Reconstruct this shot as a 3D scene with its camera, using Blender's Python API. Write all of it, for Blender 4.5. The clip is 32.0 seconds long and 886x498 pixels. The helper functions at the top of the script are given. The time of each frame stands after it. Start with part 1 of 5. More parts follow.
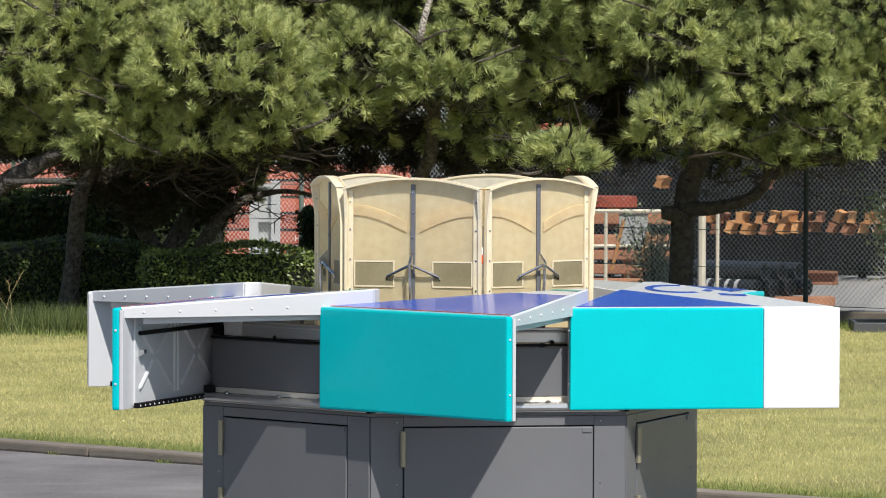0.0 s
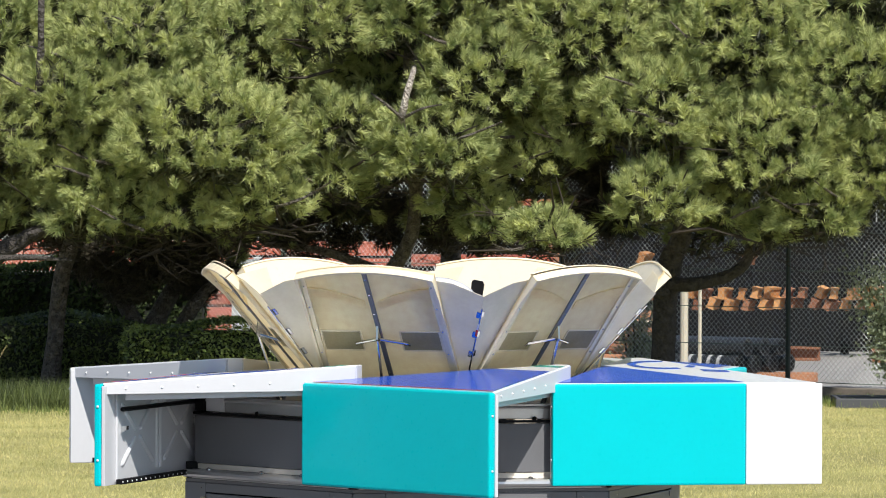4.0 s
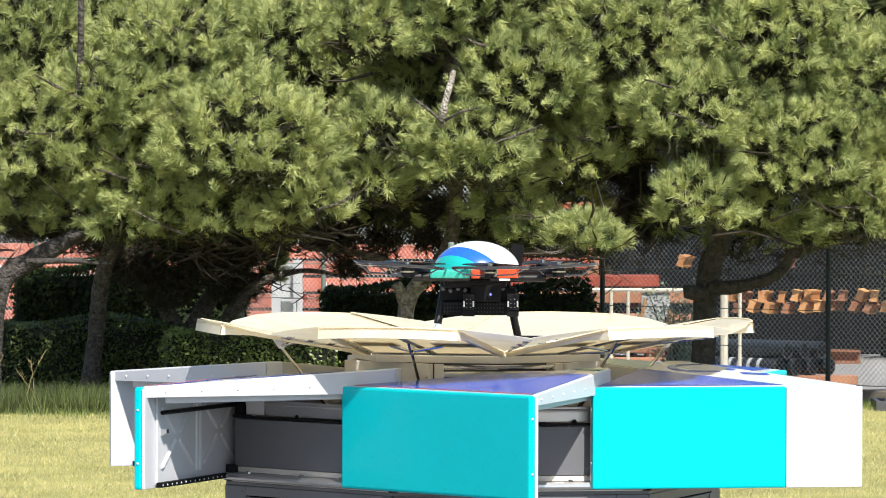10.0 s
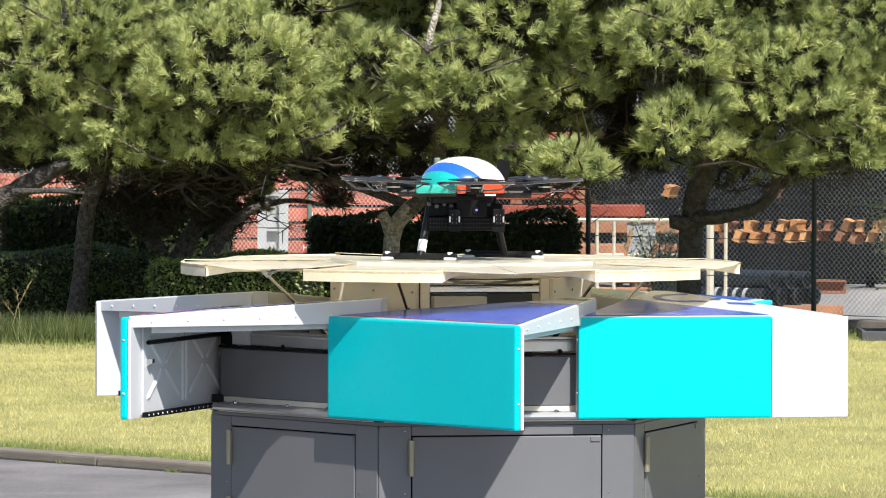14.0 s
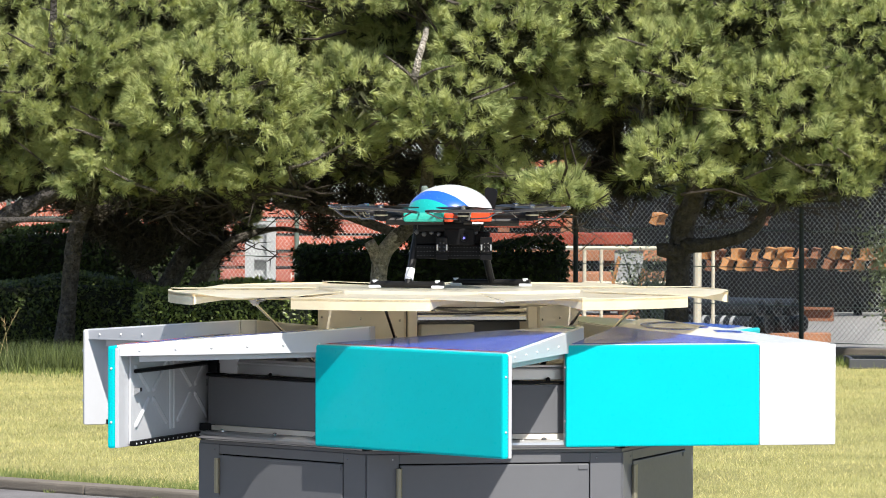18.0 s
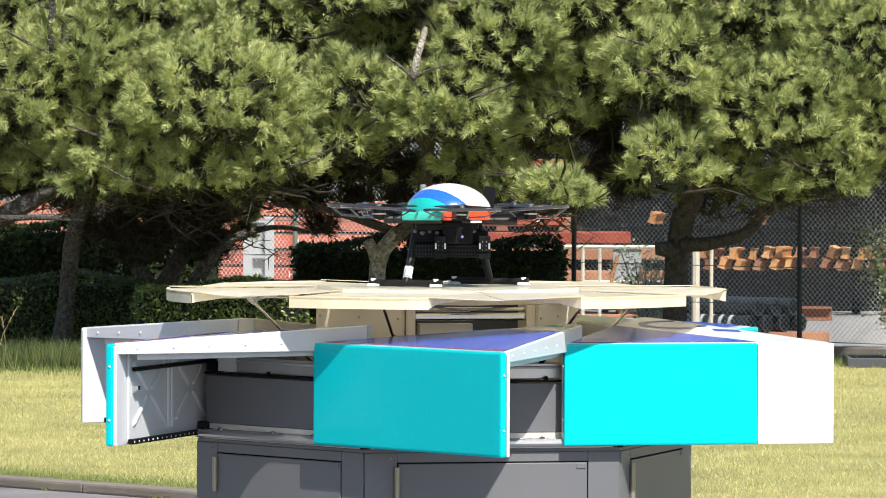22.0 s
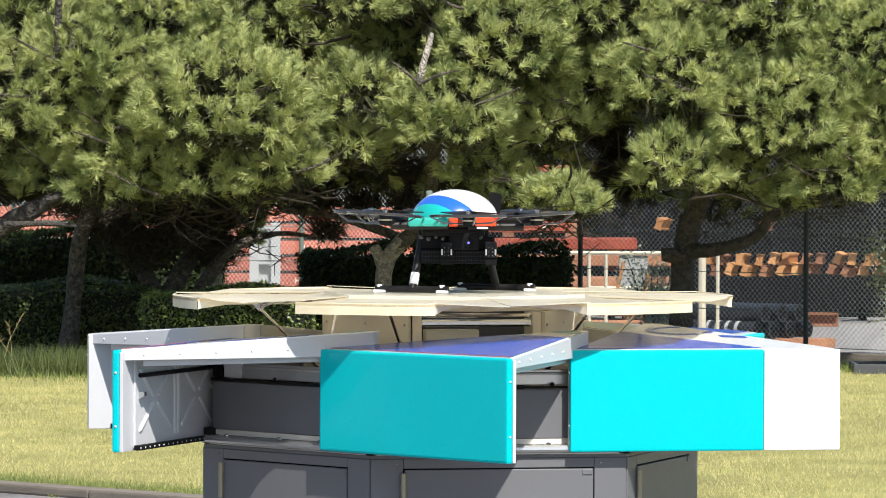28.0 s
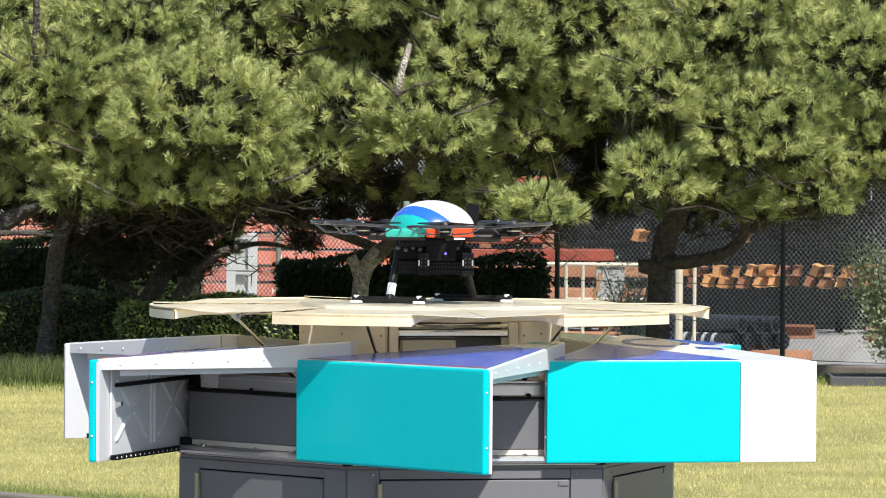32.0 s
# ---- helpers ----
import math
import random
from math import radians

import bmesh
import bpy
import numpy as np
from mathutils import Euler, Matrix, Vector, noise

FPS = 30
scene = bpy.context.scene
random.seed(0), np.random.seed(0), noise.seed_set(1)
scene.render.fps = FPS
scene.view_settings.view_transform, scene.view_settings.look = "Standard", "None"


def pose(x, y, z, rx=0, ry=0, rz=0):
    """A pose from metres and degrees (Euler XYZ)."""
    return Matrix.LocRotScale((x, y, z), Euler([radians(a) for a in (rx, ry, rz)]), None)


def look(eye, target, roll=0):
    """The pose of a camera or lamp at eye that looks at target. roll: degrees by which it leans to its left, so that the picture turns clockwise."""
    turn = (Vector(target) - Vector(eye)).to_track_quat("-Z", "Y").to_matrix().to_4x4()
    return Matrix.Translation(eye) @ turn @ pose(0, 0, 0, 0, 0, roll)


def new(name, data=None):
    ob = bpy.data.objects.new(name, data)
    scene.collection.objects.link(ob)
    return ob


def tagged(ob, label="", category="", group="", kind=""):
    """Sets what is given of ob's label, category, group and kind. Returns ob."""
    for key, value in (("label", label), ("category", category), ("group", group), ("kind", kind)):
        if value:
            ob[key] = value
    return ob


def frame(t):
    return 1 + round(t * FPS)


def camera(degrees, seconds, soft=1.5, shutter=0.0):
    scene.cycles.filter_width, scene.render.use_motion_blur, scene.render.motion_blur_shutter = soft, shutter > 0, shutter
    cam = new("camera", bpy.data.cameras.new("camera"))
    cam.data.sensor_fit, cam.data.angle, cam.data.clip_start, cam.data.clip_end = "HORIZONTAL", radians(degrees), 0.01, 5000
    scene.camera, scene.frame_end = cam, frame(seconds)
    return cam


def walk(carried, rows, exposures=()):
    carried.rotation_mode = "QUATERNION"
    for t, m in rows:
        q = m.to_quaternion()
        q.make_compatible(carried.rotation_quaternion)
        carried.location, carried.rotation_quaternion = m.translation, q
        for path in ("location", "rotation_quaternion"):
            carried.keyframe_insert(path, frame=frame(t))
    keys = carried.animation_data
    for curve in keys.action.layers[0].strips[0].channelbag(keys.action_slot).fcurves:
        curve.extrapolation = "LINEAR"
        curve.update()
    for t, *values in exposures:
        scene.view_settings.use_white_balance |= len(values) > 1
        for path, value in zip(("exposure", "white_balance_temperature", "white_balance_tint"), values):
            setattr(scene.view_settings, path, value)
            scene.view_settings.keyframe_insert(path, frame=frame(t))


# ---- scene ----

# The eye stays in one spot 1.9 m above the road; pan, tilt and lean wander as on a hand-steadied long lens.
EYE = Vector((0.0, -22.636, 1.9))


def aim(pan, tilt, lean):
    return Matrix.Translation(EYE) @ pose(0, 0, 0, 0, 0, -pan) @ pose(0, 0, 0, 90 + tilt) @ pose(0, 0, 0, 0, 0, lean)


cam = camera(9.151, 32.0, soft=0.95)
walk(cam, [(t, aim(p, i, l)) for t, p, i, l in (
    (0, -0.104, -1.780, 0.25), (0.5, -0.145, -1.526, 0.18), (1, -0.159, -1.493, 0.13), (1.5, -0.140, -1.545, 0.18), (2, -0.122, -1.620, 0.10), 
    (2.5, -0.078, -1.690, 0.13), (3, -0.018, -1.655, 0.17), (3.5, 0.162, -1.147, 0.21), (5.5, -0.478, -0.873, 0.31), (6, -0.516, -0.840, 0.26), 
    (6.5, -0.487, -0.796, 0.30), (7, -0.397, -0.755, 0.28), (7.5, -0.334, -0.731, 0.26), (8, -0.327, -0.747, 0.32), (8.5, -0.350, -0.817, 0.34), 
    (9, -0.384, -0.911, 0.26), (9.5, -0.392, -0.980, 0.31), (10, -0.337, -0.961, 0.19), (10.5, -0.268, -0.922, 0.07), (11, -0.196, -0.920, 0.12), 
    (11.5, -0.096, -0.960, 0.08), (12, -0.005, -1.021, 0.08), (12.5, 0.056, -1.110, 0.08), (13, 0.058, -1.186, 0.16), (13.5, 0.009, -1.345, 0.21), 
    (14, -0.188, -1.686, 0.20), (14.5, -0.239, -1.699, 0.12), (16.5, -0.167, -1.425, 0.08), (17, -0.123, -1.385, 0.13), (17.5, -0.090, -1.383, 0.15), 
    (18, -0.059, -1.394, 0.13), (18.5, -0.058, -1.398, 0.08), (19, -0.043, -1.385, 0.13), (19.5, -0.027, -1.351, 0.14), (20, 0.033, -1.329, 0.16), 
    (20.5, 0.056, -1.335, 0.08), (21, 0.055, -1.360, 0.14), (21.5, 0.010, -1.388, 0.18), (22, -0.042, -1.408, 0.21), (22.5, -0.083, -1.398, 0.30), 
    (23, -0.144, -1.359, 0.28), (23.5, -0.198, -1.305, 0.28), (24, -0.224, -1.263, 0.25), (24.5, -0.234, -1.245, 0.25), (25, -0.211, -1.238, 0.20), 
    (25.5, -0.213, -1.265, 0.20), (27.5, -0.132, -1.368, 0.13), (28, -0.107, -1.345, 0.21), (28.5, -0.109, -1.310, 0.33), (29, -0.118, -1.283, 0.33), 
    (29.5, -0.136, -1.256, 0.33), (30, -0.103, -1.240, 0.34), (30.5, -0.033, -1.233, 0.41), (31, 0.058, -1.233, 0.42), (31.5, 0.102, -1.237, 0.44), 
    (32, 0.130, -1.232, 0.42),
)], exposures=[(0, 0.03), (3.0, 0.04), (3.5, 0.1), (5.5, 0.62), (7.0, 0.76), (9.0, 0.58), (10.3, 0.54), (12.0, 0.61), (13.0, 0.53), (14.0, 0.53), (17.0, 0.47), (18.0, 0.45), (23.0, 0.52), (25.0, 0.48), (28.0, 0.42), (32.0, 0.42)])

# ---- light ----
SUN_SIDE, SUN_UP = 22.5, 51.5
world = bpy.data.worlds.new("sky")
scene.world = world
world.use_nodes = True
wn = world.node_tree.nodes
sky = wn.new("ShaderNodeTexSky")
sky.sky_type, sky.sun_disc = "NISHITA", False
sky.sun_elevation, sky.sun_rotation = radians(SUN_UP), radians(180 - SUN_SIDE)
wn["Background"].inputs["Strength"].default_value = 0.10
world.node_tree.links.new(sky.outputs["Color"], wn["Background"].inputs["Color"])
sun = new("sun", bpy.data.lights.new("sun", "SUN"))
sun.data.energy, sun.data.angle, sun.data.color = 5.0, radians(0.55), (1.0, 0.955, 0.88)
sa, se = radians(SUN_SIDE), radians(SUN_UP)
sun.matrix_world = look((20 * math.sin(sa) * math.cos(se), -20 * math.cos(sa) * math.cos(se), 20 * math.sin(se)), (0, 0, 0))


# ---- materials ----
def paint(name, color, rough=0.5, metal=0.0, vary=0.12, scale=6.0, fine=60.0, bump=0.0, bump_scale=80.0, other=None, random_by="", coat=0.0, spec=None, translucent=0.0, relief=0.01, spread=0.9, mottle=0.5):
    """A surface with variation at two scales, its own roughness and a fine relief."""
    m = bpy.data.materials.new(name)
    m.use_nodes = True
    nt = m.node_tree
    n, l = nt.nodes, nt.links
    b = n["Principled BSDF"]
    tc = n.new("ShaderNodeTexCoord")
    n1, n2 = n.new("ShaderNodeTexNoise"), n.new("ShaderNodeTexNoise")
    n1.inputs["Scale"].default_value, n2.inputs["Scale"].default_value = scale, fine
    n1.inputs["Detail"].default_value, n2.inputs["Detail"].default_value = 5, 3
    l.new(tc.outputs["Object"], n1.inputs["Vector"])
    l.new(tc.outputs["Object"], n2.inputs["Vector"])
    mix = n.new("ShaderNodeMix")
    mix.data_type = "RGBA"
    lo = [c * (1 - vary) for c in color]
    hi = [min(1, c * (1 + vary)) for c in (other or color)]
    mix.inputs[6].default_value, mix.inputs[7].default_value = (*lo, 1), (*hi, 1)
    add = n.new("ShaderNodeMath")
    add.operation = "MULTIPLY_ADD"
    l.new(n1.outputs["Fac"], add.inputs[0])
    add.inputs[1].default_value = 1.4
    add.inputs[2].default_value = -0.2 - mottle / 2
    add2 = n.new("ShaderNodeMath")
    add2.operation = "MULTIPLY_ADD"
    l.new(n2.outputs["Fac"], add2.inputs[0])
    add2.inputs[1].default_value = mottle
    l.new(add.outputs[0], add2.inputs[2])
    last = add2
    if random_by:
        src = n.new("ShaderNodeObjectInfo" if random_by == "object" else "ShaderNodeNewGeometry")
        r = n.new("ShaderNodeMath")
        r.operation = "MULTIPLY_ADD"
        l.new(src.outputs["Random" if random_by == "object" else "Random Per Island"], r.inputs[0])
        r.inputs[1].default_value = spread
        l.new(last.outputs[0], r.inputs[2])
        sub = n.new("ShaderNodeMath")
        sub.operation = "SUBTRACT"
        l.new(r.outputs[0], sub.inputs[0])
        sub.inputs[1].default_value = spread / 2
        last = sub
    last.use_clamp = True
    l.new(last.outputs[0], mix.inputs[0])
    l.new(mix.outputs[2], b.inputs["Base Color"])
    rr = n.new("ShaderNodeMapRange")
    rr.inputs[3].default_value, rr.inputs[4].default_value = max(0.02, rough - 0.08), min(1, rough + 0.08)
    l.new(n2.outputs["Fac"], rr.inputs[0])
    l.new(rr.outputs[0], b.inputs["Roughness"])
    b.inputs["Metallic"].default_value = metal
    b.inputs["Coat Weight"].default_value = coat
    b.inputs["Coat Roughness"].default_value = 0.02
    if spec is not None:
        b.inputs["Specular IOR Level"].default_value = spec
    if bump:
        n3, bp = n.new("ShaderNodeTexNoise"), n.new("ShaderNodeBump")
        n3.inputs["Scale"].default_value = bump_scale
        l.new(tc.outputs["Object"], n3.inputs["Vector"])
        l.new(n3.outputs["Fac"], bp.inputs["Height"])
        bp.inputs["Strength"].default_value, bp.inputs["Distance"].default_value = bump, relief
        l.new(bp.outputs["Normal"], b.inputs["Normal"])
    if translucent:
        tr, ms = n.new("ShaderNodeBsdfTranslucent"), n.new("ShaderNodeMixShader")
        l.new(mix.outputs[2], tr.inputs["Color"])
        ms.inputs[0].default_value = translucent
        l.new(b.outputs[0], ms.inputs[1])
        l.new(tr.outputs[0], ms.inputs[2])
        l.new(ms.outputs[0], n["Material Output"].inputs["Surface"])
    return m


CYAN = paint("cyan_gloss_paint", (0.0, 0.54, 0.595), 0.3, vary=0.03, scale=3, coat=0.12, spec=0.1)
WHITE = paint("white_gloss_paint", (0.80, 0.81, 0.82), 0.2, vary=0.03, scale=4, coat=0.35)
PALE = paint("pale_grey_paint", (0.60, 0.61, 0.64), 0.35, vary=0.04, scale=4)
BLUE = paint("blue_gloss_paint", (0.010, 0.075, 0.50), 0.2, vary=0.05, scale=4, spec=0.35, coat=0.1)
RED = paint("red_paint", (0.80, 0.075, 0.02), 0.25, vary=0.04, coat=0.3)
GREEN = paint("teal_paint", (0.03, 0.42, 0.34), 0.25, vary=0.04, coat=0.3)
INNER = paint("pale_grey_moulding", (0.62, 0.63, 0.66), 0.42, vary=0.06, scale=5, bump=0.05)
GREY = paint("grey_painted_steel", (0.150, 0.153, 0.165), 0.42, vary=0.07, scale=3, fine=40, bump=0.03, bump_scale=200)
GREY_DARK = paint("dark_grey_steel", (0.075, 0.077, 0.085), 0.4, vary=0.1)
ALU = paint("brushed_aluminium", (0.66, 0.66, 0.66), 0.33, 0.9, vary=0.08, fine=120)
STEEL = paint("stainless_steel", (0.6, 0.6, 0.6), 0.18, 1.0, vary=0.06)
BRONZE = paint("zinc_hinge", (0.36, 0.33, 0.24), 0.4, 0.6, vary=0.1)
BLACK = paint("black_plastic", (0.007, 0.007, 0.008), 0.5, vary=0.2, spec=0.12)
CARBON = paint("carbon_fibre", (0.012, 0.011, 0.010), 0.38, vary=0.2, fine=300, spec=0.3)
GUARD = paint("shiny_dark_guard", (0.035, 0.034, 0.036), 0.16, vary=0.2, spec=0.6, coat=0.8)
LED = paint("status_light", (0.1, 0.12, 0.6), 0.3)
LED.node_tree.nodes["Principled BSDF"].inputs["Emission Color"].default_value = (0.16, 0.14, 1.0, 1)
LED.node_tree.nodes["Principled BSDF"].inputs["Emission Strength"].default_value = 1.2
FRP = paint("raw_fibreglass", (0.92, 0.77, 0.50), 0.5, vary=0.07, scale=26, fine=170, other=(0.96, 0.85, 0.61), bump=0.12, bump_scale=260, spec=0.2, translucent=0.6)
FRP_EDGE = paint("fibreglass_edge", (0.76, 0.65, 0.43), 0.5, vary=0.1, scale=12, fine=150, other=(0.84, 0.74, 0.53))
GEL = paint("cream_gelcoat", (0.95, 0.91, 0.79), 0.3, vary=0.05, scale=5, coat=0.25, translucent=0.48)
GUSSET = paint("grey_translucent_fibreglass", (0.86, 0.80, 0.65), 0.45, vary=0.08, scale=8, other=(0.90, 0.86, 0.73), spec=0.2, coat=0.3, translucent=0.52)
OLIVE = paint("olive_patch", (0.46, 0.39, 0.22), 0.6, vary=0.12, fine=110, other=(0.58, 0.52, 0.33), translucent=0.5)
BEIGE = paint("beige_painted_sheet", (0.76, 0.70, 0.61), 0.45, vary=0.05)
ASPHALT = paint("asphalt", (0.12, 0.112, 0.115), 0.9, vary=0.5, scale=1.3, fine=38, bump=0.8, bump_scale=120, other=(0.19, 0.18, 0.18))
KERB = paint("weathered_concrete", (0.22, 0.19, 0.155), 0.85, vary=0.25, scale=5, fine=70, bump=0.4, random_by="object")
CONCRETE = paint("yard_concrete", (0.25, 0.24, 0.225), 0.85, vary=0.15, scale=1.2, fine=40, bump=0.2)
SOIL = paint("dry_turf", (0.26, 0.24, 0.09), 0.95, vary=0.4, scale=1.3, fine=90, bump=0.8, bump_scale=120, other=(0.30, 0.29, 0.10))
BLADE = paint("dry_grass_blade", (0.38, 0.40, 0.13), 0.7, vary=0.3, scale=1.6, fine=45, mottle=0.9, other=(0.62, 0.55, 0.25), random_by="island", translucent=0.25)
WEED = paint("green_grass_blade", (0.13, 0.20, 0.05), 0.6, vary=0.3, scale=2, other=(0.26, 0.30, 0.09), random_by="island", translucent=0.3)
# the weed green again, darkened to carry the shade under the pines
WEED_SHADED = paint("dark_weed_blade", (0.05, 0.075, 0.022), 0.6, vary=0.35, scale=2, other=(0.12, 0.15, 0.045), random_by="island", translucent=0.25)
STRAW = paint("straw_stalk", (0.42, 0.33, 0.16), 0.7, vary=0.2)
NEEDLE = paint("pine_needle", (0.262, 0.338, 0.132), 0.65, vary=0.22, scale=2.4, fine=9, spec=0.1, other=(0.51, 0.535, 0.232), random_by="island", translucent=0.15, spread=0.3, mottle=1.9)
# Two dark needle tones hold the shade inside and under the crowns.
NEEDLE_INNER_SHADE = paint("old_pine_needle", (0.035, 0.05, 0.015), 0.6, vary=0.4, other=(0.06, 0.06, 0.025), random_by="island")
NEEDLE_DEAD_SHADE = paint("dead_needle", (0.030, 0.024, 0.016), 0.8, vary=0.4, other=(0.05, 0.042, 0.026), random_by="island")
# Bark tones: crown shade darkens the first, sunlight lifts the pale one.
BARK = paint("pine_bark", (0.032, 0.028, 0.026), 0.9, vary=0.6, scale=22, fine=60, bump=1.0, bump_scale=38, other=(0.066, 0.058, 0.053), relief=0.05)
BARK_PALE = paint("pale_pine_bark", (0.17, 0.145, 0.125), 0.9, vary=0.6, scale=34, fine=85, bump=1.0, bump_scale=60, other=(0.50, 0.45, 0.39), relief=0.06)
BARK_MID = paint("grey_pine_bark", (0.06, 0.05, 0.044), 0.9, vary=0.6, scale=28, fine=70, bump=1.0, bump_scale=50, other=(0.15, 0.13, 0.11), relief=0.06)
TWIG = paint("pine_twig", (0.038, 0.029, 0.022), 0.85, vary=0.4, scale=20)
# Hedge leaves: one lit green, then two copies darkened for pine shade.
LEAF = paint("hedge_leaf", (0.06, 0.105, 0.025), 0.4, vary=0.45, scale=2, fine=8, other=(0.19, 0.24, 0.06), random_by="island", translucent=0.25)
LEAF_SHADED = paint("shaded_hedge_leaf", (0.045, 0.075, 0.02), 0.4, vary=0.45, scale=2, fine=8, other=(0.13, 0.17, 0.045), random_by="island", translucent=0.2)
LEAF_DEEP_SHADE = paint("dark_hedge_leaf", (0.016, 0.030, 0.010), 0.65, vary=0.4, scale=3, fine=8, other=(0.036, 0.052, 0.016), random_by="island", translucent=0.1, spec=0.1)
OLEAF = paint("grey_green_leaf", (0.26, 0.30, 0.19), 0.6, vary=0.3, spec=0.2, random_by="island", translucent=0.2)
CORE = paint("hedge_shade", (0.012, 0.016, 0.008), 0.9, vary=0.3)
WIRE = paint("galvanised_wire", (0.58, 0.62, 0.60), 0.5, 0.0, vary=0.15)
POST = paint("dark_green_post", (0.02, 0.035, 0.03), 0.5, vary=0.2)
POST_PALE = paint("weathered_green_post", (0.16, 0.20, 0.17), 0.6, vary=0.2)
RUSTRED = paint("red_oxide_steel", (0.33, 0.060, 0.030), 0.6, vary=0.2, scale=2.5, other=(0.42, 0.10, 0.052), random_by="object")
RUSTBROWN = paint("rusty_steel", (0.26, 0.10, 0.05), 0.8, vary=0.3, scale=4, other=(0.36, 0.17, 0.09), random_by="object")
ORANGE = paint("orange_steel", (0.50, 0.22, 0.075), 0.6, vary=0.2, scale=3, other=(0.62, 0.32, 0.13), random_by="object")
RACK_BLACK = paint("black_coated_pipe", (0.008, 0.008, 0.009), 0.6, vary=0.2, spec=0.12)
STENCIL_GREY = paint("weathered_grey_pipe", (0.022, 0.024, 0.027), 0.4, vary=0.3)
BACKDROP = paint("dark_corrugated_sheet", (0.008, 0.008, 0.007), 0.9, vary=0.3, scale=0.6, spec=0.03)
IVORY = paint("ivory_painted_pipe", (0.66, 0.60, 0.47), 0.5, vary=0.12, scale=6)
MARK = paint("white_marking", (0.7, 0.68, 0.64), 0.6, vary=0.1)
GREYBOX = paint("light_grey_cabinet", (0.40, 0.41, 0.42), 0.5, vary=0.08)


# ---- mesh helpers ----
def thing(name, label, category, m=None, group="", kind="", data=None):
    ob = new(name, data)
    if m is not None:
        ob.matrix_basis = m
    return tagged(ob, label, category, group, kind)


def part(name, bm, material, parent, label="", m=None, smooth=False, kind=""):
    """One mesh part under a thing or under a part."""
    if isinstance(bm, bpy.types.Mesh):
        me = bm
    else:
        me = bpy.data.meshes.new(name)
        bm.to_mesh(me)
        bm.free()
        if smooth:
            for p in me.polygons:
                p.use_smooth = True
        for mt in material if isinstance(material, (list, tuple)) else (material,):
            me.materials.append(mt)
    ob = new(name, me)
    ob.parent = parent
    if m is not None:
        ob.matrix_basis = m
    return tagged(ob, label, kind=kind)


def box(x0, x1, y0, y1, z0, z1, bevel=0.0, bm=None):
    own = bm is None
    b = bmesh.new()
    bmesh.ops.create_cube(b, size=1)
    for v in b.verts:
        v.co = Vector((x0 + (v.co.x + 0.5) * (x1 - x0), y0 + (v.co.y + 0.5) * (y1 - y0), z0 + (v.co.z + 0.5) * (z1 - z0)))
    if bevel:
        bmesh.ops.bevel(b, geom=b.edges[:], offset=bevel, segments=2, affect="EDGES", profile=0.6)
    if own:
        return b
    return blend_in(bm, b)


def blend_in(bm, b):
    """Adds the mesh b to bm."""
    me = bpy.data.meshes.new("joined")
    b.to_mesh(me)
    b.free()
    bm.from_mesh(me)
    bpy.data.meshes.remove(me)
    return bm


def prism(points, z0, z1, bevel=0.0):
    """An upright prism over the points (x, y); z0 and z1 are heights or a height for each point."""
    b = bmesh.new()
    n = len(points)
    z0 = z0 if isinstance(z0, (list, tuple)) else [z0] * n
    z1 = z1 if isinstance(z1, (list, tuple)) else [z1] * n
    lo = [b.verts.new((x, y, z)) for (x, y), z in zip(points, z0)]
    hi = [b.verts.new((x, y, z)) for (x, y), z in zip(points, z1)]
    b.faces.new(lo[::-1])
    b.faces.new(hi)
    for i in range(n):
        j = (i + 1) % n
        b.faces.new((lo[i], lo[j], hi[j], hi[i]))
    bmesh.ops.recalc_face_normals(b, faces=b.faces[:])
    if bevel:
        bmesh.ops.bevel(b, geom=b.edges[:], offset=bevel, segments=2, affect="EDGES", profile=0.6)
    return b


def tube(points, radii, sides=8, bm=None, caps=True):
    """A round bar of changing thickness through the points."""
    b = bm or bmesh.new()
    pts = [Vector(p) for p in points]
    radii = radii if isinstance(radii, (list, tuple)) else [radii] * len(pts)
    rings = []
    side = None
    for i, p in enumerate(pts):
        way = (pts[min(i + 1, len(pts) - 1)] - pts[max(i - 1, 0)]).normalized()
        if side is None:
            side = way.orthogonal().normalized()
        side = (side - way * side.dot(way)).normalized()
        up = way.cross(side)
        rings.append([b.verts.new(p + (side * math.cos(2 * math.pi * k / sides) + up * math.sin(2 * math.pi * k / sides)) * radii[i]) for k in range(sides)])
    for r0, r1 in zip(rings, rings[1:]):
        for k in range(sides):
            b.faces.new((r0[k], r0[(k + 1) % sides], r1[(k + 1) % sides], r1[k]))
    if caps:
        b.faces.new(rings[0][::-1])
        b.faces.new(rings[-1])
    return b


def studs(places, r, bm=None):
    """Domed bolt heads at (place, normal)."""
    b = bm or bmesh.new()
    for p, w in places:
        p, w = Vector(p), Vector(w).normalized()
        tube([p, p + w * r * 0.5, p + w * r * 0.8], [r, r * 0.85, r * 0.35], 8, b)
    return b


def soup(name, verts, faces, material):
    """A mesh from arrays of corners and triangles."""
    me = bpy.data.meshes.new(name)
    verts, faces = np.asarray(verts, np.float32), np.asarray(faces, np.int32)
    k = faces.shape[1]
    me.vertices.add(len(verts))
    me.vertices.foreach_set("co", verts.ravel())
    me.loops.add(faces.size)
    me.loops.foreach_set("vertex_index", faces.ravel())
    me.polygons.add(len(faces))
    me.polygons.foreach_set("loop_start", np.arange(0, faces.size, k, dtype=np.int32))
    me.polygons.foreach_set("loop_total", np.full(len(faces), k, np.int32))
    me.update(calc_edges=True)
    me.materials.append(material)
    return me


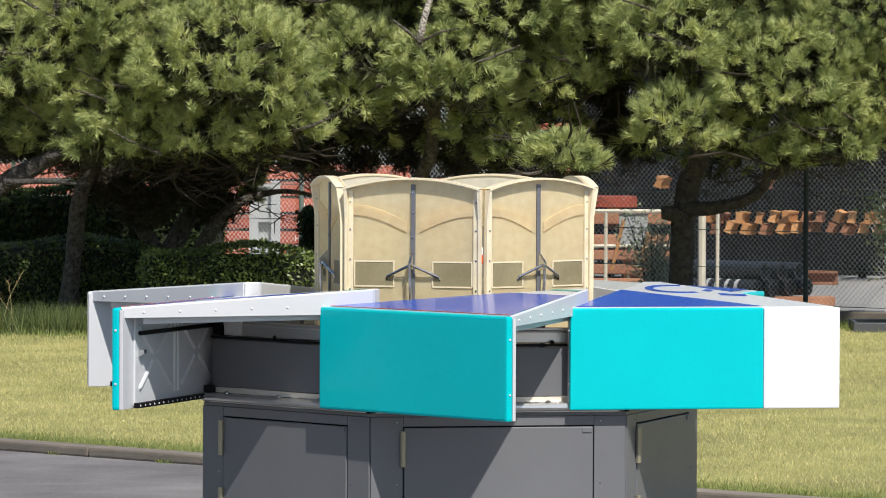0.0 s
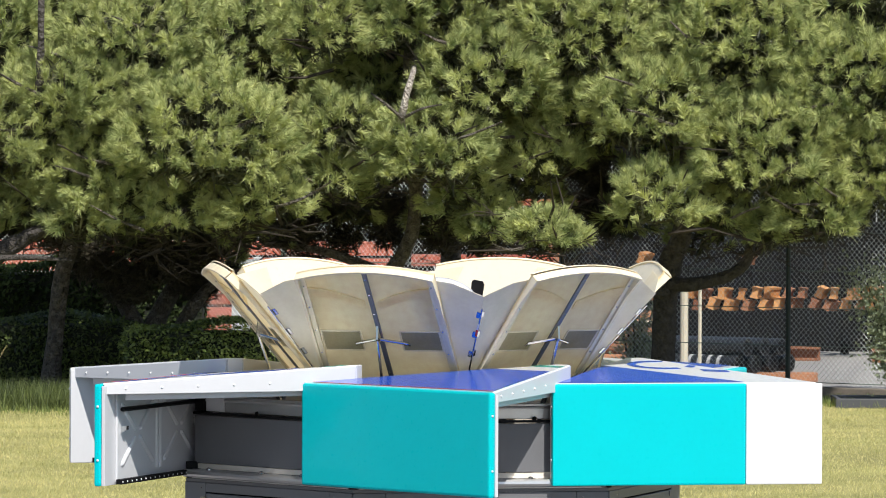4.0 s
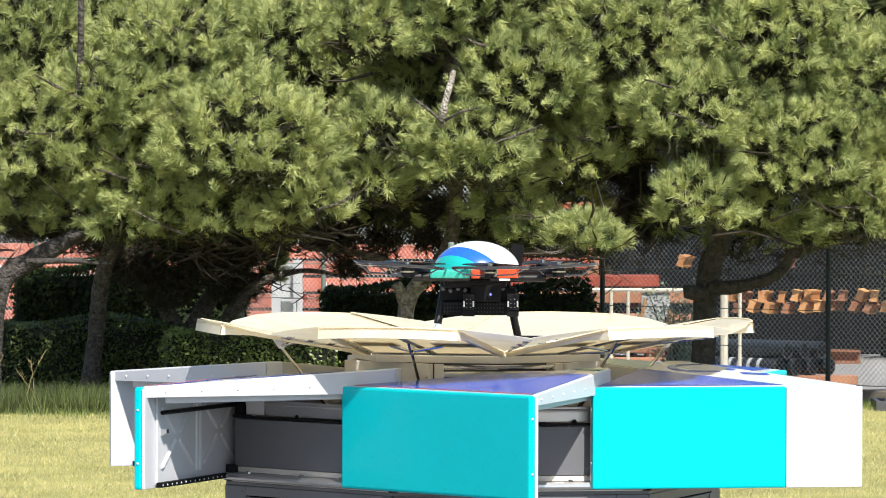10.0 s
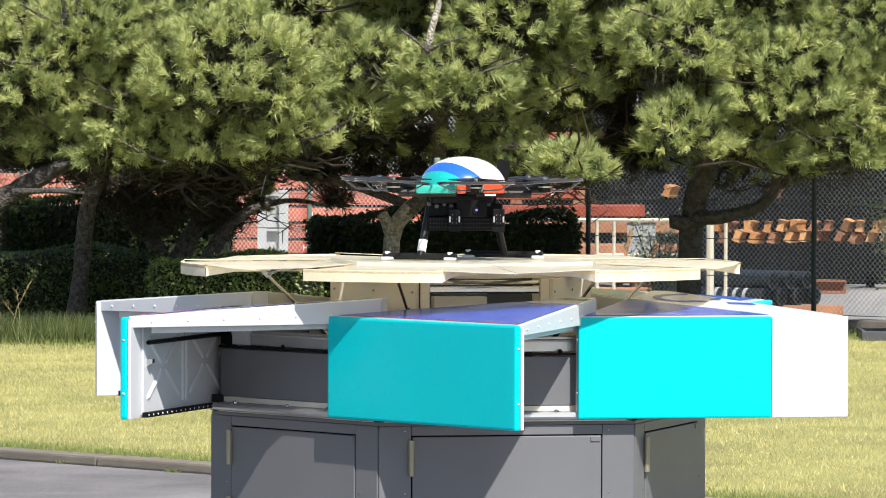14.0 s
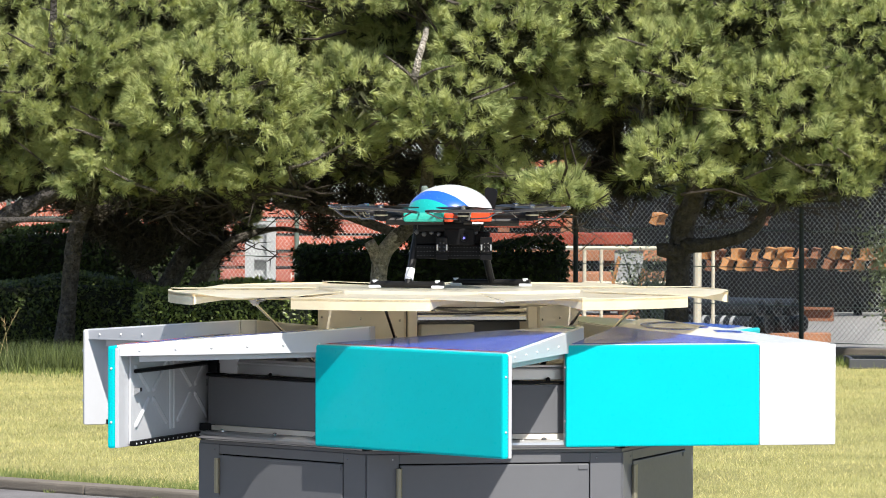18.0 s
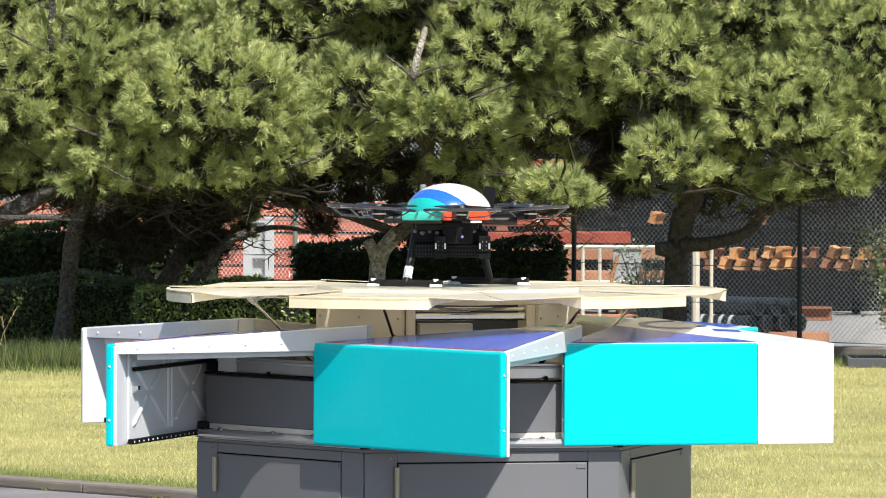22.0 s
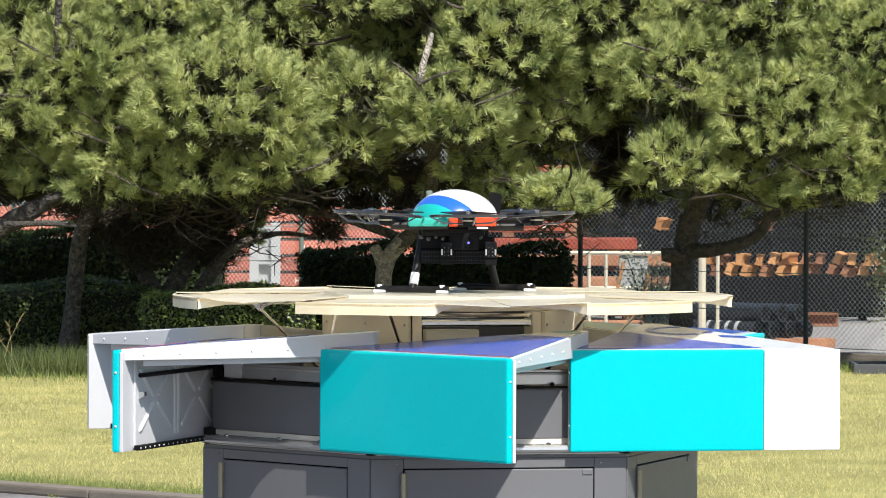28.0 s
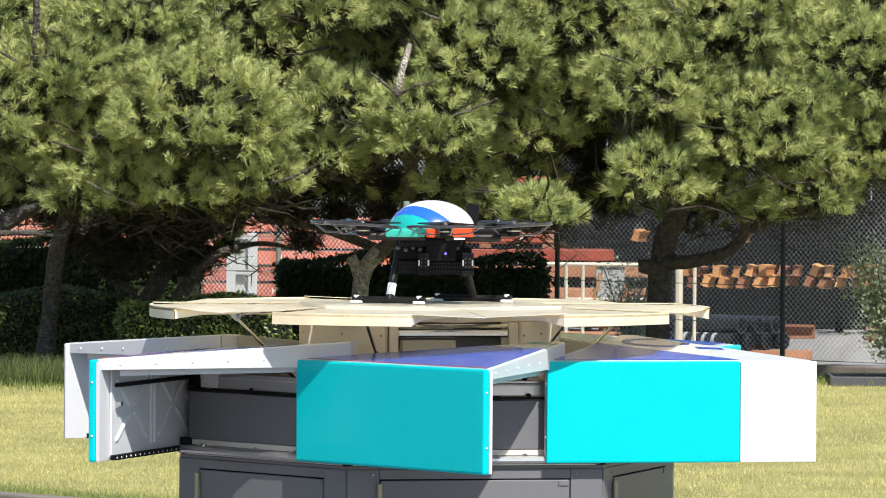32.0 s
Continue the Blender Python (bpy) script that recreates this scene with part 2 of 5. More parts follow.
def d(angle):
    """The level direction that is angle degrees to the right of the way towards the camera."""
    return Vector((math.sin(radians(angle)), -math.cos(radians(angle)), 0))


# ---- ground ----
KERB_LINE = (3.12, -0.95)      # foot of the kerb: y at x = 0, and its slope
kerb = lambda x: KERB_LINE[0] + KERB_LINE[1] * x


def ground_sheets():
    me = soup("ground", [(-400, -200, 0), (400, -200, 0), (400, 900, 0), (-400, 900, 0)], [(0, 1, 2, 3)], CONCRETE)
    tagged(new("ground", me), "pale concrete yard reaching away behind the fence", "ground", kind="structure")
    road = prism([(-60, kerb(-60)), (-60, -90), (60, -90), (60, kerb(60))], 0.0, 0.004)
    me = bpy.data.meshes.new("road")
    road.to_mesh(me), road.free(), me.materials.append(ASPHALT)
    tagged(new("road", me), "worn grey asphalt road in front of the lawn", "road", kind="structure")
    # the lawn lies behind the kerb
    lawn = prism([(-30, kerb(-30) + 0.19), (30, kerb(30) + 0.19), (30, 19.2 - 0.8 * 7), (3.6, 19.2), (-4, 25.4), (-30, 30)], 0.0, 0.04)
    me = bpy.data.meshes.new("lawn")
    lawn.to_mesh(me), lawn.free(), me.materials.append(SOIL)
    tagged(new("lawn", me), "mown dry yellow-green lawn behind the kerb", "lawn", kind="structure")
    base = thing("kerb", "row of low weathered concrete kerb stones along the lawn", "kerb", kind="structure")
    stone = box(-0.497, 0.497, 0.0, 0.15, 0.0, 0.052, 0.012)
    me = bpy.data.meshes.new("kerb_stone")
    stone.to_mesh(me), stone.free(), me.materials.append(KERB)
    turn = math.degrees(math.atan(KERB_LINE[1]))
    for i in range(-8, 9):
        x = i * 1.0 * math.cos(radians(turn))
        part("kerb_stone", me, None, base, m=pose(x, kerb(x), 0.002, 0, 0, turn + random.uniform(-0.3, 0.3)))


def blades(name, n, spot, height, width, lean, material, label, category, level=0.036):
    """n blades of grass at the places that spot() gives."""
    rng = np.random.default_rng(len(name) + n)
    xy = spot(rng, n)
    h = height * rng.uniform(0.5, 1.2, n)
    a = rng.uniform(0, 2 * np.pi, n)
    ln = lean * rng.uniform(0.2, 1.3, n) * h
    w = width * rng.uniform(0.6, 1.3, n)
    b = rng.uniform(0, 2 * np.pi, n)
    z0 = np.full(n, level)
    p0 = np.stack([xy[:, 0] - np.cos(a) * w, xy[:, 1] - np.sin(a) * w, z0], 1)
    p1 = np.stack([xy[:, 0] + np.cos(a) * w, xy[:, 1] + np.sin(a) * w, z0], 1)
    p2 = np.stack([xy[:, 0] + np.cos(b) * ln, xy[:, 1] + np.sin(b) * ln, z0 + h], 1)
    v = np.stack([p0, p1, p2], 1).reshape(-1, 3)
    f = np.arange(3 * n).reshape(-1, 3)
    tagged(new(name, soup(name, v, f, material)), label, category, kind="stuff")


def lawn_grass():
    def spot(rng, n):
        x = rng.uniform(-4.6, 4.6, n)
        y0 = kerb(x) + 0.2
        return np.stack([x, y0 + (18.9 - 0.8 * np.maximum(x - 3.4, -3) * 0 - y0) * rng.uniform(0, 1, n)], 1)
    def edge(rng, n):
        x = rng.uniform(-3.2, 2.6, n)
        return np.stack([x, kerb(x) + 0.19 + np.abs(rng.normal(0, 0.28, n))], 1)
    blades("kerb_grass", 16000, edge, 0.038, 0.0022, 0.8, WEED, "longer green grass along the kerb", "grass")
    blades("lawn_grass", 420000, spot, 0.024, 0.0017, 1.0, BLADE, "short mown yellow-green grass of the lawn", "grass")

    def foot(rng, n):
        x = rng.choice([-2.0, -1.43, -1.40], n) + rng.normal(0, 0.018, n)
        return np.stack([x, kerb(x) - 0.012 - np.abs(rng.normal(0, 0.012, n))], 1)
    blades("kerb_weeds", 90, foot, 0.022, 0.003, 1.2, WEED, "small weeds growing at the foot of the kerb", "weeds", 0.003)

    def fringe(rng, n):
        x = rng.uniform(-4.8, 4.8, n)
        return np.stack([x, np.where(x < 1.5, rng.normal(17.6, 0.5, n), rng.normal(18.7, 0.3, n)) + 0.1 * np.sin(x * 5)], 1)
    blades("tall_grass", 40000, fringe, 0.06, 0.0035, 0.5, WEED, "tall green grass left standing under the pines", "grass")

    def shade(rng, n):
        x = rng.uniform(-4.8, -0.8, n)
        return np.stack([x, rng.uniform(17.6, 19.5, n)], 1)
    blades("weeds", 9000, shade, 0.10, 0.004, 0.7, WEED, "rank green weeds along the foot of the hedge", "weeds")
    def thick(rng, n):
        return np.stack([rng.uniform(-4.8, -2.1, n), rng.uniform(16.9, 18.3, n)], 1)
    blades("rank_weeds", 13000, thick, 0.19, 0.0045, 0.6, WEED_SHADED, "rank weeds in front of the hedge, coloured dark for shade", "weeds")
    bm = bmesh.new()
    rng = random.Random(4)
    for i in range(7):
        x, y, h, s = rng.uniform(-4.2, -2.2), rng.uniform(17.0, 17.9), rng.uniform(0.3, 0.5), rng.uniform(-0.22, 0.22)
        tube([(x, y, 0.04), (x + s * 0.4, y, h * 0.6), (x + s, y, h)], [0.002, 0.0016, 0.0012], 4, bm)
        for k in range(6):
            q = 0.72 + 0.05 * k
            tube([(x + s * q, y, h * (0.6 + 0.4 * (q - 0.4) / 0.6)), (x + s * q + rng.uniform(-0.03, 0.03), y - 0.01, h * (0.6 + 0.4 * (q - 0.4) / 0.6) + 0.03)], [0.002, 0.0008], 3, bm)
    me = bpy.data.meshes.new("stalks")
    bm.to_mesh(me), bm.free(), me.materials.append(STRAW)
    tagged(new("grass_stalks", me), "dry seeding grass stalks rising from the weeds", "weeds", kind="stuff")


ground_sheets()
lawn_grass()

# ---- the drone port ----
HEX = 11.82          # the turn of the six-sided station
SIDE = 1.1           # side of the closed lid
RAD = SIDE * math.sqrt(3) / 2
SLIDE = 0.824        # how far each lid segment stands slid out along its own edge
LID_Z, LID_H, PEAK = 0.993, 0.402, 0.073


def hexagon(side, turn=0.0):
    return [(side * math.sin(radians(turn + 60 * i + 30)), -side * math.cos(radians(turn + 60 * i + 30))) for i in range(6)]


def top_plate(corners, lift, thick=0.0008):
    """A thin plate on the sloping top; corners are (across, outward share of the way to the edge)."""
    pts = [(x, -RAD * s) for x, s in corners]
    z = [PEAK * (1 - s) + lift for x, s in corners]
    return prism(pts, z, [q + thick for q in z])


def lid_segment(n, panel, decals):
    seg = thing("lid_segment", "cyan and white sliding lid segment drawn out from the station", "lid", Matrix.Translation((0, 0, LID_Z)) @ pose(0, 0, 0, 0, 0, n) @ pose(SLIDE, 0, 0), "lid segments of the drone port")
    h = SIDE / 2
    # outer wall with a rounded rim
    if panel == "split":
        c = -h + 0.716 * SIDE
        part("outer_panel", box(-h, c - 0.001, -RAD, -RAD + 0.032, -LID_H, -0.001, 0.008), CYAN, seg, "glossy cyan front panel")
        part("outer_panel", box(c, h, -RAD, -RAD + 0.032, -LID_H, -0.001, 0.006), WHITE, seg, "glossy white front panel")
    else:
        part("outer_panel", box(-h, h, -RAD, -RAD + 0.032, -LID_H, -0.001, 0.01), CYAN if panel == "cyan" else WHITE, seg, "glossy %s front panel" % panel)
    part("backing", box(-h, h, -RAD + 0.0322, -RAD + 0.047, -LID_H + 0.002, -0.009, 0.002), PALE, seg, "pale backing sheet")
    # inner lining of the wall with pressed crosses, set in from both ends
    part("inner_lining", box(-h + 0.105, h - 0.105, -RAD + 0.0473, -RAD + 0.058, -LID_H + 0.012, -0.02, 0.004), INNER, seg)
    for s in (-1, 1):
        part("latch_plate", prism_side([(-RAD + 0.0585, -0.20), (-RAD + 0.0585, -0.17), (-RAD + 0.083, -0.17), (-RAD + 0.083, -0.185)], 0.012), STEEL, seg, m=pose(s * (h - 0.15), 0, 0))
        for c in (-1, 1):
            for q in (-1, 1):
                part("pressed_rib", tube([(-0.10, 0, 0), (-0.085, 0.001, 0), (0.085, 0.001, 0), (0.10, 0, 0)], [0.003, 0.013, 0.013, 0.003], 8), INNER, seg, m=pose(s * h * 0.42, -RAD + 0.053, -0.205, 0, q * 35, 0) @ pose(c * 0.118, 0, 0))
        part("pressed_edge", tube([(s * 0.02, -RAD + 0.055, -0.06), (s * 0.02, -RAD + 0.055, -LID_H + 0.05)], 0.010, 8), INNER, seg)
    # top of the wedge
    tip = 0.03
    part("top_panel", prism([(-h * 0.966, -RAD * 0.966), (h * 0.966, -RAD * 0.966), (tip, -0.05), (-tip, -0.05)], [-0.006, -0.006, PEAK - 0.012, PEAK - 0.012], [0.0015, 0.0015, PEAK - 0.004, PEAK - 0.004]), WHITE, seg, "white top panel")
    for material, corners, lift, tag in decals:
        part("livery_plate", top_plate(corners, lift), material, seg, tag)
    # upright flanges along both slanting edges, deeper towards the peak
    for s in (-1, 1):
        a, b = Vector((s * h * 0.964, -RAD * 0.964)), Vector((s * tip, -0.052))
        w = (b - a).normalized()
        q = Vector((w.y, -w.x)) * (0.008 * s)
        part("side_flange", prism([a, b, b + q, a + q] if s < 0 else [a, b, b + q, a + q], [-0.042, -0.030, -0.030, -0.042], [-0.004, PEAK - 0.008, PEAK - 0.008, -0.004], 0.002), PALE, seg)
        out = Vector((q.x, q.y, 0)).normalized()
        for k in (0.6, 1.6, 2.6, 3.6, 4.6, 5.6):
            part("flange_bolt", studs([((a.x + q.x + (b.x - a.x) * k / 7, a.y + q.y + (b.y - a.y) * k / 7, -0.022 + 0.03 * k / 7), out)], 0.005), WHITE, seg, "domed white bolt")
        # pale gutter strip hidden behind the flange, hanging a little lower
        g = Vector((-q.x, -q.y)) * 3.0
        ga, gb = a.lerp(b, 0.09) + g, a.lerp(b, 0.95) + g
        part("gutter_strip", prism([ga, gb, gb + g * 0.5, ga + g * 0.5], [-0.066, -0.050, -0.050, -0.066], [-0.010, PEAK - 0.022, PEAK - 0.022, -0.010], 0.002), INNER, seg, "pale gutter strip")
        for z in (-0.09, -0.30):
            part("edge_bolt", studs([((s * h, -RAD + 0.016, z), (s, 0, 0))], 0.0055), INNER, seg)
    part("slide_rail", box(-h + 0.09, h - 0.09, -RAD + 0.0585, -RAD + 0.083, -LID_H + 0.004, -LID_H + 0.024, 0.002), BLACK, seg, "black perforated slide rail")
    part("rail_holes", studs([(((k - 9) * 0.05, -RAD + 0.083, -LID_H + 0.014), (0, 1, 0)) for k in range(19)], 0.004), INNER, seg, kind="stuff")
    part("end_plate", box(-tip, tip, -0.052, -0.044, -0.032, PEAK - 0.006, 0.002), PALE, seg)
    part("stay", tube([(-h + 0.13, -RAD + 0.068, -0.105), (h - 0.13, -RAD + 0.068, -0.105)], 0.009, 6), BLACK, seg, "black stay bar")
    return seg


def bmesh_turned(b, m):
    bmesh.ops.transform(b, matrix=m, verts=b.verts[:])
    return b


def edge_x(s, side):
    """Half the width of the top at the share s of the way from the peak to the edge."""
    return side * (SIDE / 2) * s


def lids():
    L, R = lambda s: (edge_x(s, -1), s), lambda s: (edge_x(s, 1), s)
    stripe = lambda a, b: [L(a), L(b), R(b), R(a)]
    blue_full = [(BLUE, [L(0.30), L(0.956), R(0.956), R(0.30)], 0.001, "blue livery"), (RED, stripe(0.957, 0.965), 0.001, "thin red stripe"), (GREEN, [L(0.12), L(0.16), R(0.16), R(0.12)], 0.001, "teal stripe")]
    split = [(BLUE, [L(0.36), L(0.956), (0.235, 0.956)], 0.001, "blue livery triangle")]
    # curved blue lettering strokes on the white part, kept as plain shapes
    for cx, cs, r, t_a, t_b in ((0.05, 0.33, 0.140, 1.2, 7.0),):
        for k in range(26):
            t0, t1 = t_a + (t_b - t_a) * k / 26, t_a + (t_b - t_a) * (k + 1.0) / 26
            ring = [(cx + q * math.cos(t), cs + q / RAD * math.sin(t)) for q, t in ((r, t0), (r, t1), (r - 0.034, t1), (r - 0.034, t0))]
            if all(abs(x) < edge_x(s, 1) - 0.012 and s > 0.12 and x > -0.16 + 0.62 * (s - 0.36) for x, s in ring):
                split.append((BLUE, ring, 0.001, "blue curved stroke"))
    split.append((BLUE, [(0.17, 0.50), (0.17, 0.56), (0.27, 0.60), (0.27, 0.54)], 0.001, "blue stroke"))
    lid_segment(HEX, "split", split)
    lid_segment(HEX - 60, "cyan", blue_full)
    lid_segment(HEX - 120, "cyan", [(BLUE, [L(0.86), L(0.93), R(0.93), R(0.86)], 0.001, "blue stripe"), (RED, stripe(0.957, 0.965), 0.001, "thin red stripe"), (BLUE, [(0.0, 0.30), (-0.05, 0.55), (0.20, 0.72), (0.16, 0.36)], 0.001, "blue stroke"), (GREEN, [L(0.12), L(0.17), R(0.17), R(0.12)], 0.001, "teal stripe")])
    lid_segment(HEX - 180, "white", [])
    lid_segment(HEX + 60, "cyan", [(BLUE, [L(0.70), L(0.93), R(0.93), R(0.70)], 0.001, "blue stripe")])
    lid_segment(HEX + 120, "white", [])


def cabinet():
    side, rad = 1.036, 1.036 * math.sqrt(3) / 2
    cab = thing("station_cabinet", "grey painted six-sided steel cabinet with hinged doors", "cabinet", pose(0, 0, 0, 0, 0, HEX))
    for i in range(6):
        m = pose(0, 0, 0, 0, 0, 60 * i)
        h = side / 2
        # corner posts and rails round the door opening
        part("wall_frame", box(-h + 0.005, -0.385, -rad, -rad + 0.02, 0.02, 0.566, 0.003), GREY, cab, m=m)
        part("wall_frame", box(0.385, h - 0.005, -rad, -rad + 0.02, 0.02, 0.566, 0.003), GREY, cab, m=m)
        part("top_rail", box(-0.384, 0.384, -rad, -rad + 0.02, 0.528, 0.566, 0.003), GREY, cab, m=m)
        part("plinth", box(-0.384, 0.384, -rad, -rad + 0.02, 0.02, 0.07, 0.003), GREY_DARK, cab, m=m)
        door = part("door", box(-0.380, 0.380, -rad - 0.004, -rad + 0.016, 0.076, 0.523, 0.004), GREY, cab, "grey sheet-steel door", m=m)
        for z in (0.10, 0.37):
            part("hinge", tube([(-0.386, -rad - 0.010, z), (-0.386, -rad - 0.010, z + 0.07), (-0.386, -rad - 0.010, z + 0.072), (-0.386, -rad - 0.010, z + 0.14)], [0.012, 0.012, 0.0125, 0.0125], 10), BRONZE, door, "zinc-plated hinge")
        part("corner_plate", box(0.335, 0.375, -rad - 0.008, -rad - 0.004, 0.500, 0.519, 0.001), GREY, door)
        part("screw", studs([(((s * 0.41), -rad, z), (0, -1, 0)) for s in (-1, 1) for z in (0.10, 0.30, 0.545)], 0.004), STEEL, cab, m=m)
    # inner lining closes the cabinet
    part("lining", prism_ring(0.98, 0.94, 0.02, 0.56), BLACK, cab)
    part("floor_plate", prism(hexagon(1.0), 0.01, 0.018), GREY_DARK, cab)


def prism_ring(outer, inner, z0, z1, turn=0.0):
    b = bmesh.new()
    o, i = hexagon(outer, turn), hexagon(inner, turn)
    v = {(k, r, z): b.verts.new((*(o if r else i)[k], (z0, z1)[z])) for k in range(6) for r in (0, 1) for z in (0, 1)}
    for k in range(6):
        j = (k + 1) % 6
        b.faces.new((v[k, 1, 0], v[j, 1, 0], v[j, 1, 1], v[k, 1, 1]))
        b.faces.new((v[k, 0, 1], v[j, 0, 1], v[j, 0, 0], v[k, 0, 0]))
        b.faces.new((v[k, 1, 1], v[j, 1, 1], v[j, 0, 1], v[k, 0, 1]))
        b.faces.new((v[k, 0, 0], v[j, 0, 0], v[j, 1, 0], v[k, 1, 0]))
    return b


def housing():
    """The ring between cabinet and lid, on which the segments slide."""
    ring = thing("slide_housing", "grey six-sided housing with aluminium slide rails on the cabinet", "housing", pose(0, 0, 0.567, 0, 0, HEX))
    part("base_flange", prism_ring(1.03, 0.80, 0.0, 0.012), GREY, ring)
    part("base_rail", prism_ring(1.02, 0.96, 0.013, 0.050), ALU, ring, "pale aluminium base rail")
    rad = 1.0 * math.sqrt(3) / 2
    for i in range(6):
        m = pose(0, 0, 0, 0, 0, 60 * i)
        part("side_panel", box(-0.49, 0.49, -rad, -rad + 0.015, 0.075, 0.268, 0.003), GREY, ring, "grey side panel", m=m)
        part("lower_strip", box(-0.49, 0.49, -rad + 0.003, -rad + 0.015, 0.052, 0.073, 0.001), BEIGE, ring, m=m)
        part("gasket", box(-0.495, 0.495, -rad - 0.006, -rad + 0.015, 0.271, 0.281, 0.002), BLACK, ring, "black gasket", m=m)
        part("upper_rail", box(-0.47, 0.47, -rad + 0.02, -rad + 0.035, 0.284, 0.345, 0.003), ALU, ring, "dull aluminium rail", m=m)
        part("rail_lip", tube([(-0.47, -rad + 0.014, 0.330), (0.47, -rad + 0.014, 0.330)], 0.006, 8), ALU, ring, m=m)
        part("bracket", box(-0.49, -0.435, -rad - 0.004, -rad + 0.03, 0.285, 0.352, 0.004), BLACK, ring, "black roller bracket", m=m)
        part("cover_plate", box(-0.43, -0.32, -rad + 0.008, -rad + 0.018, 0.286, 0.350, 0.002), INNER, ring, m=m)
        for x in (-0.10, 0.22):
            part("knob", studs([((x, -rad + 0.0, 0.287), (0, -1, 0.1))], 0.010), BLACK, ring, m=m)
        part("guide_tube", tube([(-0.5, -rad - 0.045, 0.035), (0.5, -rad - 0.045, 0.035)], 0.016, 10), ALU, ring, "aluminium guide tube", m=m)
        for x in (-0.38, -0.05, 0.2, 0.42):
            part("tube_foot", studs([((x, -rad - 0.02, 0.05), (0, -0.4, 1))], 0.012), STEEL, ring, m=m)
        part("corner_block", box(-0.02, 0.02, -1.03, -0.97, 0.014, 0.08, 0.004), BLACK, ring, m=pose(0, 0, 0, 0, 0, 60 * i + 30))


# Lifting of the landing deck (seconds, height of the hinge line, opening of the petals in degrees)
LIFT = [(0.0, 0.847, 0.0), (0.5, 0.847, 0.5), (1.0, 0.863, 7.0), (1.5, 0.881, 13.5), (2.0, 0.898, 20.0), (2.5, 0.916, 26.0), (3.0, 0.932, 31.0), (3.5, 0.948, 35.5), (4.5, 0.97, 44.0), (5.5, 0.995, 51.5), (6.0, 1.008, 55.0), (6.5, 1.023, 58.5), (7.0, 1.037, 62.0), (7.5, 1.052, 65.0), (8.0, 1.065, 68.0), (8.5, 1.077, 71.0), (9.0, 1.091, 74.0), (9.5, 1.106, 77.0), (10.0, 1.121, 80.0), (10.5, 1.138, 83.5), (11.0, 1.155, 87.0), (11.5, 1.17, 89.0), (12.0, 1.178, 89.8), (12.5, 1.18, 90.0), (32.0, 1.18, 90.0)]
PETAL_W, PETAL_L, PETAL_R = 0.575, 0.608, 0.498
FOLD = 0.522         # length of the fold line between two gusset halves


